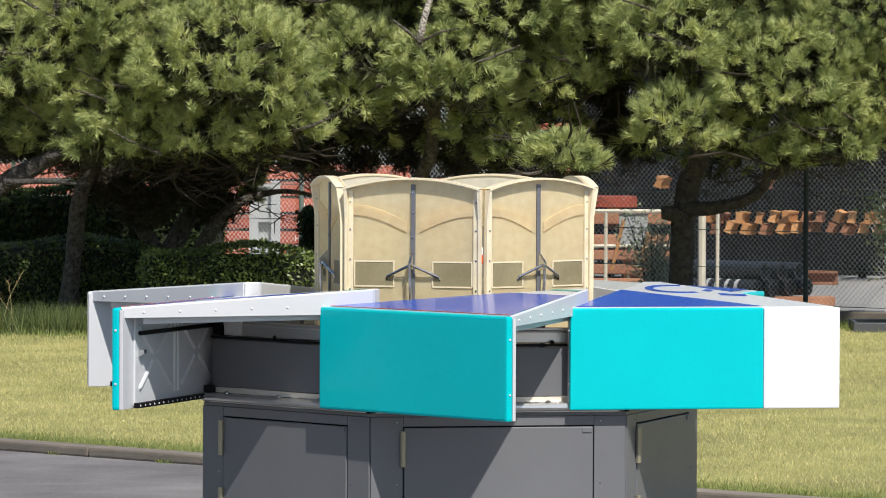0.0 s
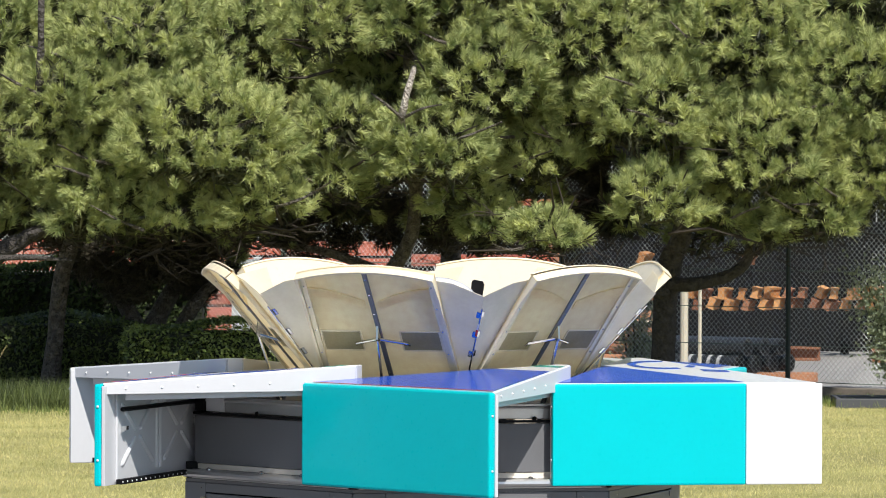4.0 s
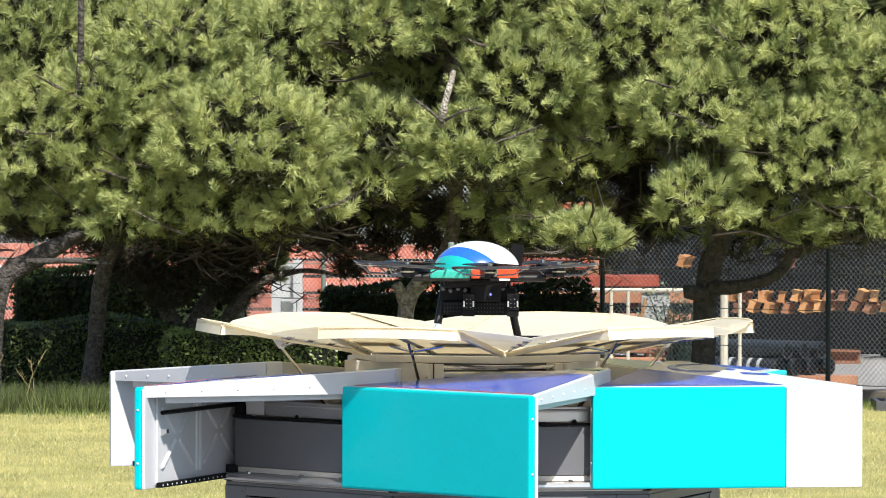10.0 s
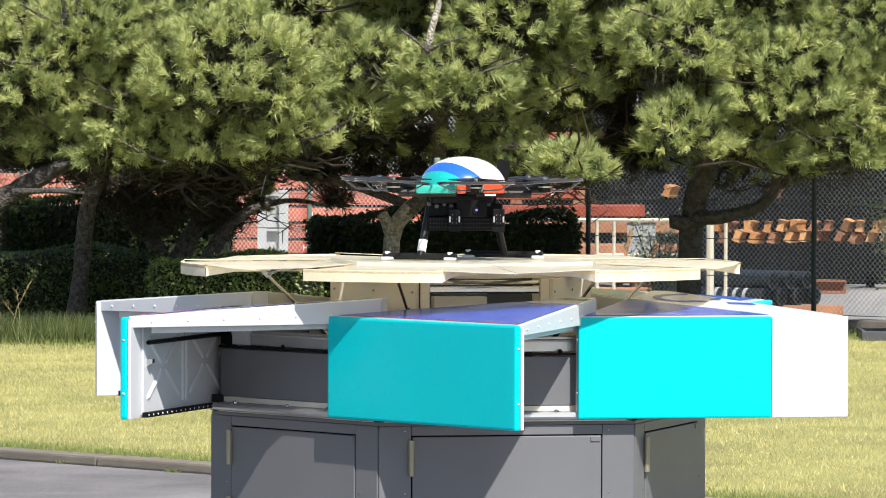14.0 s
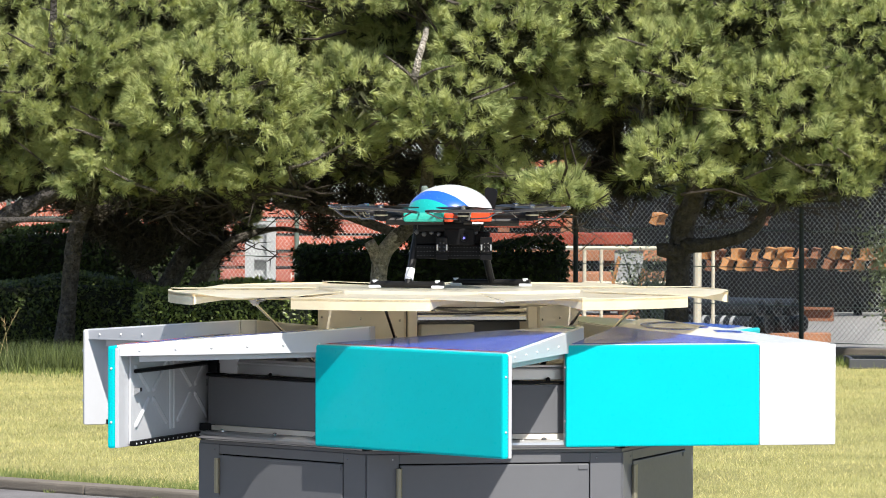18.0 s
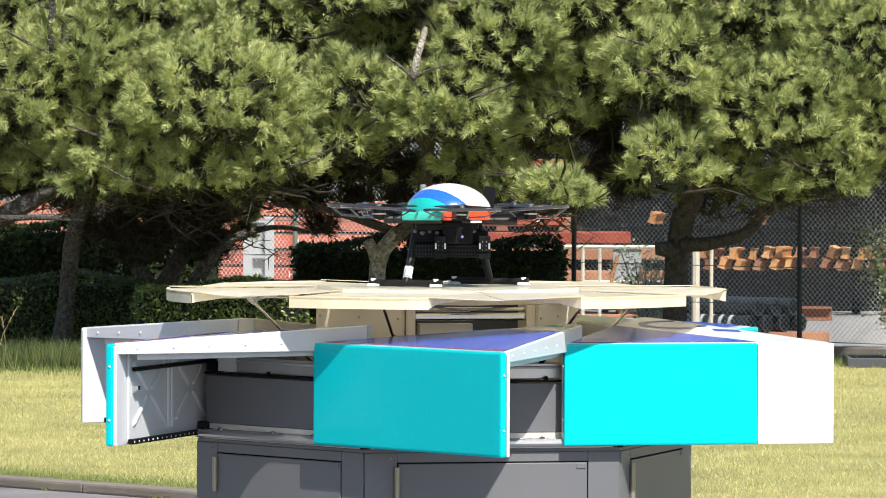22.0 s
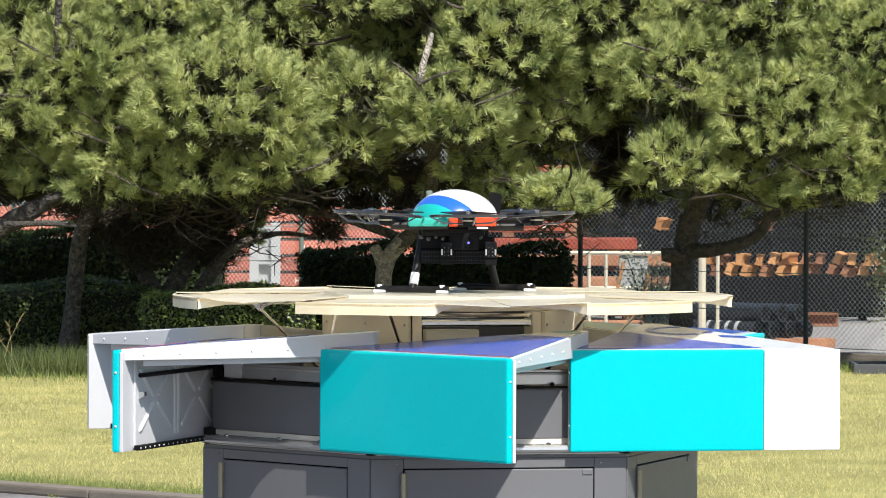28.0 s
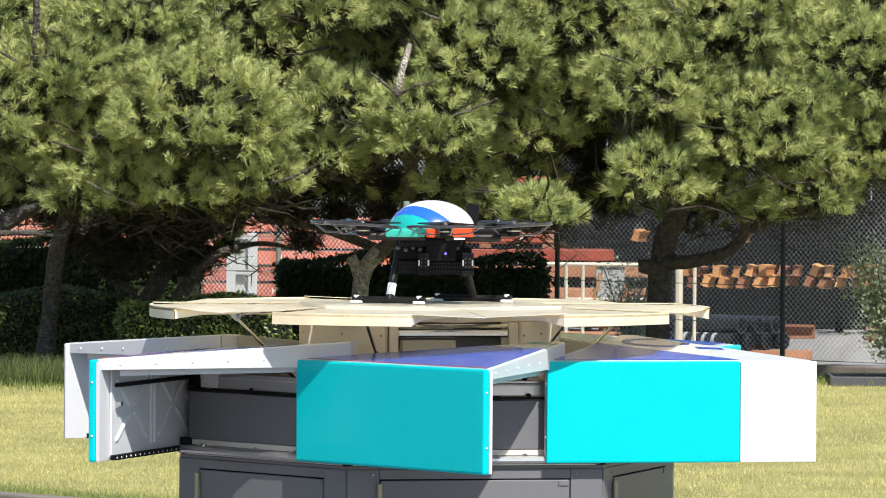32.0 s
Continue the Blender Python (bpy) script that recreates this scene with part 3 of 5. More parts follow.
def deck():
    """The lifting deck: a six-sided floor, six hinged petals and twelve folding gussets."""
    m0 = pose(0, 0, LIFT[0][1])
    deck = thing("landing_deck", "lifting six-sided fibreglass landing deck with hinged petals", "landing deck", m0)
    part("floor_plate", prism(hexagon(0.563, HEX - 30), -0.022, 0.010), GEL, deck, "cream deck floor")
    part("under_frame", prism_ring(0.535, 0.49, -0.05, -0.023, HEX - 30), BEIGE, deck, "beige frame under the floor")
    for i in range(6):
        m = pose(0, 0, 0, 0, 0, HEX + 60 * i)
        if i % 3:
            part("column_panel", box(-0.262, 0.262, -0.475, -0.46, -0.60, -0.052, 0.003), BEIGE, deck, "beige lift column panel", m=m)
            for x in (-0.24, 0.0, 0.24):
                part("screw", studs([((x, -0.475, -0.105), (0, -1, 0))], 0.006), STEEL, deck, m=m)
        else:
            for s in (-1, 1):
                part("column_post", box(s * 0.245 - 0.018, s * 0.245 + 0.018, -0.475, -0.45, -0.60, -0.052, 0.003), BEIGE, deck, "beige column post", m=m)
            part("back_plate", box(-0.22, 0.22, -0.35, -0.34, -0.60, -0.052), GREY_DARK, deck, m=m)
            part("drive_box", box(-0.20, 0.02, -0.42, -0.36, -0.60, -0.125, 0.006), BEIGE, deck, "beige drive box", m=m)
            part("cross_rail", box(-0.228, 0.228, -0.468, -0.448, -0.112, -0.082, 0.008), STEEL, deck, "stainless cross rail", m=m)
            part("cross_rail", tube([(-0.228, -0.44, -0.068), (0.228, -0.44, -0.068)], 0.009, 8), STEEL, deck, "stainless cross rail", m=m)
    w, L = PETAL_W / 2, PETAL_L
    crown = lambda x: L + 0.042 * (1 - (x / w) ** 2)
    first = None
    movers = []
    for i in range(6):
        n = HEX - 30 + 60 * i
        petal = new("petal")
        petal.parent = deck
        tagged(petal, "cream fibreglass petal with a moulded rim")
        if first is None:
            xs = [-w + PETAL_W * k / 16 for k in range(17)]
            # skin: an outline that is arched at the top
            def sheet(y0, y1, inset=0.0, low=0.0):
                b = bmesh.new()
                pts = [(-w + inset, low)] + [(x * (1 - inset / w), crown(x) - inset) for x in xs] + [(w - inset, low)]
                lo = [b.verts.new((x, y0, z)) for x, z in pts]
                hi = [b.verts.new((x, y1, z)) for x, z in pts]
                b.faces.new(lo), b.faces.new(hi[::-1])
                for k in range(len(pts)):
                    j = (k + 1) % len(pts)
                    b.faces.new((lo[k], hi[k], hi[j], lo[j]))
                bmesh.ops.recalc_face_normals(b, faces=b.faces[:])
                return b
            # one moulded sheet: gelcoat towards the drone, raw fibreglass outside
            b = sheet(-0.011, -0.003)
            for face in b.faces:
                face.material_index = 1 if face.normal.y > 0.5 else 0
            bits = [("skin", b, (FRP, GEL), "cream gelcoat sheet with a raw mottled fibreglass back")]
            b = bmesh.new()
            for k in range(16):
                x0, x1 = xs[k], xs[k + 1]
                q = [(x0, crown(x0)), (x1, crown(x1)), (x1, crown(x1) - 0.008), (x0, crown(x0) - 0.008)]
                f0 = [b.verts.new((x, -0.045, z)) for x, z in q]
                f1 = [b.verts.new((x, 0.002, z)) for x, z in q]
                for a in range(4):
                    c = (a + 1) % 4
                    if a in (0, 2):
                        b.faces.new((f0[a], f1[a], f1[c], f0[c]))
                b.faces.new(f0), b.faces.new(f1[::-1])
            bmesh.ops.remove_doubles(b, verts=b.verts[:], dist=0.0002)
            bmesh.ops.recalc_face_normals(b, faces=b.faces[:])
            bits.append(("top_rim", b, FRP_EDGE, "pale arched rim"))
            for s in (-1, 1):
                bits.append(("side_rim", bmesh_turned(prism_side([(-0.0115, 0.006), (-0.024, 0.006), (-0.026, L * 0.80), (-0.043, L - 0.004), (-0.0115, L - 0.004)], 0.006), Matrix.Translation((s * (w - 0.006), 0, 0))), FRP_EDGE, ""))
                bits.append(("side_ledge", box(min(s * (w - 0.013), s * (w - 0.034)), max(s * (w - 0.013), s * (w - 0.034)), -0.018, -0.0115, 0.02, L - 0.01, 0.002), FRP_EDGE, ""))
                bits += [("rim_screw", studs([((s * (w - 0.022), -0.018, z), (0, -1, 0))], 0.0045), STEEL, "") for z in (0.08, 0.20, 0.32, 0.44, 0.55)]
                # moulded arc that falls towards the middle
                b = bmesh.new()
                arc = [(s * (0.028 + 0.225 * k / 10), 0.473 + 0.067 * math.sin(0.5 * math.pi * k / 10)) for k in range(11)]
                for (xa, za), (xb, zb) in zip(arc, arc[1:]):
                    q = [(xa, za), (xb, zb), (xb, zb - 0.042), (xa + s * 0.0, za - 0.042)]
                    lo = [b.verts.new((x, -0.0115, z)) for x, z in q]
                    hi = [b.verts.new((x, -0.0165, z)) for x, z in q]
                    b.faces.new(hi)
                    for a in range(4):
                        b.faces.new((lo[a], lo[(a + 1) % 4], hi[(a + 1) % 4], hi[a]))
                bmesh.ops.remove_doubles(b, verts=b.verts[:], dist=0.0002)
                bmesh.ops.recalc_face_normals(b, faces=b.faces[:])
                bits.append(("moulded_arc", b, FRP, ""))
                bits.append(("patch", box(s * 0.165 - 0.078, s * 0.165 + 0.078, -0.0135, -0.0115, 0.216, 0.310, 0.0), OLIVE, "olive-brown rectangular patch"))
                bits.append(("patch_frame", frame_bars(s * 0.165, 0.263, 0.080, 0.047), FRP_EDGE, ""))
                # brace of the push rod
                bits.append(("brace", tube([(s * 0.008, -0.045, 0.298), (s * 0.108, -0.018, 0.253), (s * 0.112, -0.013, 0.240)], [0.006, 0.006, 0.005], 8), STEEL, "steel brace"))
            bits.append(("rib", box(-0.0095, 0.0095, -0.020, -0.0115, 0.0, 0.623, 0.002), GREY, "grey steel rib"))
            bits += [("rib_screw", studs([((0, -0.020, z), (0, -1, 0))], 0.005), STEEL, "") for z in (0.10, 0.41, 0.51, 0.59)]
            bits.append(("bracket", prism_side([(-0.012, 0.268), (-0.012, 0.348), (-0.022, 0.348), (-0.060, 0.310), (-0.060, 0.293)], 0.005), STEEL, "steel hinge bracket"))
            bits.append(("hinge_bar", tube([(-w + 0.02, -0.014, 0.008), (w - 0.02, -0.014, 0.008)], 0.007, 8), STEEL, ""))
            first = petal
            for name, b, mat, tag in bits:
                part(name, b, mat, petal, tag)
        else:
            for o in first.children:
                part(o.name.split(".")[0], o.data, None, petal, o.get("label", ""))
        movers.append((petal, [(t, petal_pose(n, a)) for t, z, a in LIFT]))
        rod = part("push_rod", tube([(0, 0, 0), (0, 0, -0.16), (0, 0, -0.161), (0, 0, -0.36)], [0.006, 0.006, 0.011, 0.011], 8), STEEL, deck, "steel push rod under the petal")
        movers.append((rod, [(t, rod_pose(n, a)) for t, z, a in LIFT]))
        for s in (1, -1):
            half = part("gusset", gusset_mesh(s), GUSSET, deck, "grey translucent gusset panel sliding behind the petal")
            movers.append((half, [(t, gusset_pose(n, a, s)) for t, z, a in LIFT]))
            for k in (0.20, 0.31, 0.42):
                part("hinge_leaf", box(min(0, -s * 0.016), max(0, -s * 0.016), -0.006, -0.0015, k - 0.016, k + 0.016, 0.001), STEEL, half, "steel hinge leaf")
            if i == 0 and s == 1:
                part("marker", box(-0.004, 0.004, -0.012, -0.0065, 0.345, 0.375, 0.0005), WHITE, half, "white marker tape")
                part("marker", box(-0.004, 0.004, -0.012, -0.0065, 0.310, 0.3445, 0.0005), RED, half, "red marker tape")
            if s == 1:
                part("hinge_pin", tube([(0.002, -0.006, 0.06), (0.002, -0.006, 0.46)], 0.0035, 8), STEEL, half, "steel hinge pin")
    return deck, movers


def frame_bars(cx, cz, hw, hh):
    b = bmesh.new()
    for x0, x1, z0, z1 in ((cx - hw - 0.004, cx + hw + 0.004, cz + hh, cz + hh + 0.006), (cx - hw - 0.004, cx + hw + 0.004, cz - hh - 0.006, cz - hh), (cx - hw - 0.006, cx - hw, cz - hh, cz + hh), (cx + hw, cx + hw + 0.006, cz - hh, cz + hh)):
        box(x0, x1, -0.015, -0.0112, z0, z1, 0, b)
    return b


def prism_side(profile, half):
    """A plate in the y-z plane, half thick to both sides."""
    b = bmesh.new()
    lo = [b.verts.new((-half, y, z)) for y, z in profile]
    hi = [b.verts.new((half, y, z)) for y, z in profile]
    b.faces.new(lo), b.faces.new(hi[::-1])
    for k in range(len(profile)):
        j = (k + 1) % len(profile)
        b.faces.new((lo[k], hi[k], hi[j], lo[j]))
    bmesh.ops.recalc_face_normals(b, faces=b.faces[:])
    return b


def petal_pose(n, a):
    return pose(0, 0, 0, 0, 0, n) @ pose(0, -PETAL_R, 0) @ pose(0, 0, 0, a)


def rod_pose(n, a):
    """The rod hangs from the petal's bracket and points at its foot on the lift frame."""
    top = petal_pose(n, a) @ Vector((0, -0.055, 0.300))
    foot = pose(0, 0, 0, 0, 0, n) @ Vector((0, -0.53 - 0.10 * math.sin(radians(a)), -0.22))
    z = (top - foot).normalized()
    x = d(n + 90)
    x = (x - z * x.dot(z)).normalized()
    return Matrix.LocRotScale(top, Matrix((x, z.cross(x), z)).transposed().to_quaternion(), None)


def gusset_mesh(s):
    """A triangle whose upright edge carries the hinge between two petals; the rest slides behind the petal."""
    b = bmesh.new()
    q = [(0.0, 0.0), (0.0, FOLD), (-s * 0.135, FOLD + 0.022), (-s * PETAL_L * math.sin(radians(32)), PETAL_L * math.cos(radians(32)))]
    lo = [b.verts.new((x, -0.0012, z)) for x, z in q]
    hi = [b.verts.new((x, 0.0012, z)) for x, z in q]
    b.faces.new(lo), b.faces.new(hi[::-1])
    for k in range(4):
        j = (k + 1) % 4
        b.faces.new((lo[k], hi[k], hi[j], lo[j]))
    bmesh.ops.recalc_face_normals(b, faces=b.faces[:])
    return b


def gusset_pose(n, a, s):
    """The panel turns in the petal's plane until the planes of both neighbours meet at its hinge edge."""
    turn = math.degrees(math.atan(math.sin(radians(a)) * math.tan(radians(30))))
    return petal_pose(n, a) @ pose(s * PETAL_W / 2, 0.002 if s > 0 else 0.0055, 0) @ pose(0, 0, 0, 0, 0, -s * 3.0 * max(0.0, math.sin(radians(a))) ** 8) @ pose(0, 0, 0, 0, s * turn, 0)


lids()
cabinet()
housing()
landing_deck, deck_movers = deck()


# ---- the drone ----
def dome_paint():
    """Livery of the dome: slanting bands of teal, blue, white and red."""
    m = paint("drone_livery", (0.8, 0.8, 0.8), 0.25, coat=0.5)
    nt = m.node_tree
    n, l = nt.nodes, nt.links
    b = n["Principled BSDF"]
    tc, dot = n.new("ShaderNodeTexCoord"), n.new("ShaderNodeVectorMath")
    dot.operation = "DOT_PRODUCT"
    dot.inputs[1].default_value = Vector((0.577, 0.539, 0.614)).normalized()
    l.new(tc.outputs["Object"], dot.inputs[0])
    mr = n.new("ShaderNodeMapRange")
    mr.inputs[1].default_value, mr.inputs[2].default_value = -0.22, 0.22
    l.new(dot.outputs["Value"], mr.inputs[0])
    ramp = n.new("ShaderNodeValToRGB")
    ramp.color_ramp.interpolation = "CONSTANT"
    e = ramp.color_ramp.elements
    e[0].position, e[0].color = 0.0, (0.01, 0.44, 0.40, 1)
    e[1].position, e[1].color = 0.307, (0.02, 0.13, 0.62, 1)
    w = e.new(0.443)
    w.color = (0.8, 0.8, 0.8, 1)
    l.new(mr.outputs[0], ramp.inputs[0])
    l.new(ramp.outputs["Color"], b.inputs["Base Color"])
    return m


def band_ring(r, thick, height, lift):
    """An upright band bent to a ring; its +x side stands higher by lift."""
    b = bmesh.new()
    n = 40
    rows = []
    for k in range(n):
        t = 2 * math.pi * k / n
        c, q, z = math.cos(t), math.sin(t), lift * math.cos(t)
        rows.append([b.verts.new(((r + o) * c, (r + o) * q, z + u)) for o, u in ((-thick / 2, 0), (thick / 2, 0.002), (thick / 2, height - 0.002), (-thick / 2, height))])
    for k in range(n):
        p, w = rows[k], rows[(k + 1) % n]
        for a in range(4):
            e = (a + 1) % 4
            b.faces.new((p[a], w[a], w[e], p[e]))
    bmesh.ops.recalc_face_normals(b, faces=b.faces[:])
    return b


def drone():
    dr = thing("drone", "six-rotor drone with a striped dome standing on the deck", "drone", pose(0, 0, LIFT[0][1]))
    b = bmesh.new()
    bmesh.ops.create_uvsphere(b, u_segments=48, v_segments=24, radius=1)
    bmesh.ops.delete(b, geom=[v for v in b.verts if v.co.z < -0.02], context="VERTS")
    for v in b.verts:
        v.co = Vector((v.co.x * 0.178, v.co.y * 0.20, v.co.z * 0.125))
    shell = part("dome", b, dome_paint(), dr, "teal, blue, white and red striped dome", m=pose(0.005, 0, 0.312), smooth=True)
    part("dome_rim", tube([(0.182 * math.cos(t), 0.204 * math.sin(t), 0.004) for t in [radians(-300 + 210 * k / 24) for k in range(25)]], 0.008, 8), GREEN, shell, "teal rim")
    part("dome_rim", tube([(0.180 * math.cos(t), 0.202 * math.sin(t), 0.010) for t in [radians(-80 + 125 * k / 16) for k in range(17)]], 0.013, 8), RED, shell, "orange-red rim")
    # lower skirts in teal and orange-red
    part("skirt", box(-0.185, -0.02, -0.238, -0.14, 0.288, 0.326, 0.012), GREEN, dr, "teal skirt")
    part("skirt", box(-0.02, 0.020, -0.238, -0.16, 0.288, 0.324, 0.008), RED, dr, "orange-red skirt")
    part("battery_cover", box(0.085, 0.175, -0.235, -0.12, 0.290, 0.332, 0.008), RED, dr, "orange-red cover")
    part("name_plate", box(0.095, 0.140, -0.239, -0.235, 0.280, 0.288, 0.001), WHITE, dr)
    part("body", box(-0.13, 0.13, -0.16, 0.17, 0.245, 0.298, 0.02), BLACK, dr, "black body plate")
    part("fin", prism_side([(-0.022, 0.0), (-0.036, 0.085), (-0.030, 0.098), (0.006, 0.105), (0.016, 0.098), (0.024, 0.0)], 0.005), BLACK, dr, "black antenna fin", m=pose(0.165, 0.10, 0.320, 0, 0, 75))
    part("antenna", tube([(-0.10, 0.10, 0.37), (-0.10, 0.10, 0.425), (-0.10, 0.10, 0.43)], [0.014, 0.014, 0.010], 12), POST_PALE, dr, "grey stub antenna")
    # six arms with motor, propeller and open guard
    for i in range(6):
        ang = -80 + 60 * i
        m = pose(0, 0, 0.306, 0, 0, ang)
        arm = part("arm", tube([(0.12, 0, 0), (0.25, 0, 0.002), (0.36, 0, 0.004)], [0.024, 0.022, 0.020], 12), CARBON, dr, "black arm", m=m)
        part("motor", tube([(0.36, 0, -0.012), (0.36, 0, 0.03), (0.36, 0, 0.034)], [0.026, 0.026, 0.016], 14), BLACK, arm, "motor")
        part("motor_band", tube([(0.36, 0, 0.006), (0.36, 0, 0.012)], [0.0288, 0.0288], 14), BRONZE, arm, "copper-coloured windings")
        prop = bmesh.new()
        for s in (0, 1):
            pr = bmesh.new()
            rows = [(0.012, 0.010, 0.006), (0.05, 0.022, 0.006), (0.11, 0.017, 0.003), (0.155, 0.008, 0.001)]
            up, dn = [], []
            for r, c, tw in rows:
                up.append((pr.verts.new((r, -c, tw)), pr.verts.new((r, c, -tw))))
                dn.append((pr.verts.new((r, -c, tw - 0.003)), pr.verts.new((r, c, -tw - 0.003))))
            for k in range(3):
                pr.faces.new((up[k][0], up[k + 1][0], up[k + 1][1], up[k][1]))
                pr.faces.new((dn[k][1], dn[k + 1][1], dn[k + 1][0], dn[k][0]))
                pr.faces.new((up[k][0], dn[k][0], dn[k + 1][0], up[k + 1][0]))
                pr.faces.new((up[k][1], up[k + 1][1], dn[k + 1][1], dn[k][1]))
            blend_in(prop, bmesh_turned(pr, pose(0, 0, 0, 0, 0, 180 * s)))
        part("propeller", prop, CARBON, arm, "glossy black propeller", m=pose(0.36, 0, 0.042, 0, 0, (35, 80, 15, 60, 100, 140)[i]))
        part("propeller_hub", tube([(0.36, 0, 0.032), (0.36, 0, 0.048), (0.36, 0, 0.052)], [0.013, 0.013, 0.007], 10), STEEL, arm)
        # guard: a thin band round the rotor, lifted at its outer side
        part("guard", band_ring(0.158, 0.0035, 0.012, 0.003 if i == 0 else 0.012), GUARD, arm, "thin shiny black band guarding the propeller", m=pose(0.36, 0, 0.022))
        part("guard_spoke", tube([(0.36, 0, -0.008), (0.46, 0, -0.004), (0.516, 0, 0.036)], [0.0045, 0.004, 0.004], 6), GUARD, arm)
        for s in (-1, 1):
            part("guard_spoke", tube([(0.30, 0, -0.006), (0.33, s * 0.10, 0.0), (0.36 + 0.157 * math.cos(radians(105)), s * 0.157 * math.sin(radians(105)), 0.024)], 0.0035, 6), GUARD, arm)
    # long black booms to both sides
    part("boom", tube([(-0.255, -0.21, 0.292), (-0.02, -0.21, 0.292)], 0.017, 12), CARBON, dr, "black boom")
    part("boom", tube([(0.06, -0.16, 0.288), (0.285, -0.16, 0.288)], 0.016, 12), CARBON, dr, "black boom")
    # payload under the body
    part("payload_box", box(-0.020, 0.105, -0.16, 0.12, 0.192, 0.262, 0.006), BLACK, dr, "black payload box")
    lens = part("lens", tube([(0.062, -0.16, 0.222), (0.062, -0.172, 0.222)], [0.016, 0.014], 14), BLACK, dr, "black camera lens")
    part("status_light", tube([(0.062, -0.1725, 0.222), (0.062, -0.175, 0.222)], [0.005, 0.004], 12), LED, lens, "small blue-white status light")
    part("payload_bay", box(-0.135, 0.168, -0.10, 0.11, 0.1935, 0.2445, 0.004), BLACK, dr, "black equipment bay")
    part("battery_tray", box(-0.135, 0.168, -0.12, 0.12, 0.136, 0.193, 0.006), BLACK, dr, "black perforated tray")
    part("tray_holes", studs([((-0.125 + 0.0125 * k, -0.12, 0.150 + 0.016 * q), (0, -1, 0)) for k in range(23) for q in range(3)], 0.0018), GREY_DARK, dr, kind="stuff")
    for x in (-0.027, 0.152):
        gim = part("servo_mount", box(x - 0.024, x + 0.024, -0.185, -0.13, 0.160, 0.226, 0.004), BLACK, dr, "black servo mount")
        for s in (-1, 1):
            part("servo_plate", box(x + s * 0.019 - 0.0035, x + s * 0.019 + 0.0035, -0.189, -0.185, 0.172, 0.196, 0.002), ALU, gim, "silver plate")
        part("servo_grid", studs([((x - 0.008 + 0.016 * (k % 2), -0.186, 0.170 + 0.016 * (k // 2)), (0, -1, 0)) for k in range(6)], 0.0022), STEEL, gim)
        part("servo_foot", box(x - 0.024, x + 0.024, -0.178, -0.14, 0.133, 0.159, 0.003), BLACK, gim)
    part("fittings", studs([((-0.13 + 0.03 * k, -0.14, 0.245 - 0.008 * (k % 2)), (0, -1, 0)) for k in range(9)], 0.010), GREY_DARK, dr)
    # legs and skids
    for s, top, foot in ((-1, (-0.125, -0.06, 0.262), (-0.165, -0.14, 0.032)), (1, (0.125, 0.05, 0.262), (0.178, 0.165, 0.032))):
        leg = part("leg", tube([top, [(a + c) / 2 for a, c in zip(top, foot)], foot], [0.017, 0.0165, 0.016], 12), CARBON, dr, "black tubular leg")
        if s < 0:
            a, c = Vector(top), Vector(foot)
            part("leg_band", tube([a.lerp(c, 0.72), a.lerp(c, 0.92)], 0.0185, 12), WHITE, leg, "white band")
        part("leg_joint", tube([Vector(top) + Vector((0, 0, -0.02)), Vector(top) + Vector((0, 0, 0.02))], 0.02, 10), BLACK, leg)
    part("skid", tube([(-0.315, -0.09, 0.032), (-0.02, -0.19, 0.032)], 0.014, 12), CARBON, dr, "black skid tube")
    part("skid", tube([(0.02, 0.215, 0.032), (0.335, 0.115, 0.032)], 0.014, 12), CARBON, dr, "black skid tube")
    for x, y in ((-0.30, -0.095), (-0.045, -0.182), (0.03, 0.212), (0.315, 0.121)):
        part("skid_foot", box(x - 0.026, x + 0.026, y - 0.022, y + 0.022, 0.0165, 0.029, 0.005), WHITE, dr, "white plastic foot")
        part("foot_post", tube([(x, y, 0.026), (x, y, 0.050)], [0.013, 0.011], 10), WHITE, dr)
    return dr


drone_ob = drone()


# ---- pines ----
def needle_tufts(places, ways, rng, count, length, spread, width=0.0032):
    """Tufts of needles: arrays of corners and triangles."""
    n = len(places)
    ways = ways / np.linalg.norm(ways, axis=1, keepdims=True)
    side = np.cross(ways, rng.normal(size=(n, 3)))
    side /= np.linalg.norm(side, axis=1, keepdims=True)
    up = np.cross(ways, side)
    p = np.repeat(places, count, 0)
    w, s, u = (np.repeat(a, count, 0) for a in (ways, side, up))
    k = n * count
    ang, lean = rng.uniform(0, 2 * np.pi, k), spread * np.sqrt(rng.uniform(0.02, 1, k))
    ln = length * rng.uniform(0.65, 1.15, k)
    out = (s * np.cos(ang)[:, None] + u * np.sin(ang)[:, None])
    way = w * np.cos(lean)[:, None] + out * np.sin(lean)[:, None]
    back = rng.uniform(0, 0.075, k)[:, None]
    a = p - w * back
    tip = a + way * ln[:, None] - np.array([0, 0, 1]) * (0.012 * rng.uniform(0, 1, k))[:, None]
    acr = np.cross(way, rng.normal(size=(k, 3)))
    acr /= np.linalg.norm(acr, axis=1, keepdims=True)
    acr *= (width * rng.uniform(0.8, 1.3, k))[:, None]
    v = np.stack([a - acr, a + acr, tip], 1).reshape(-1, 3)
    f = np.arange(3 * k).reshape(-1, 3)
    return v, f


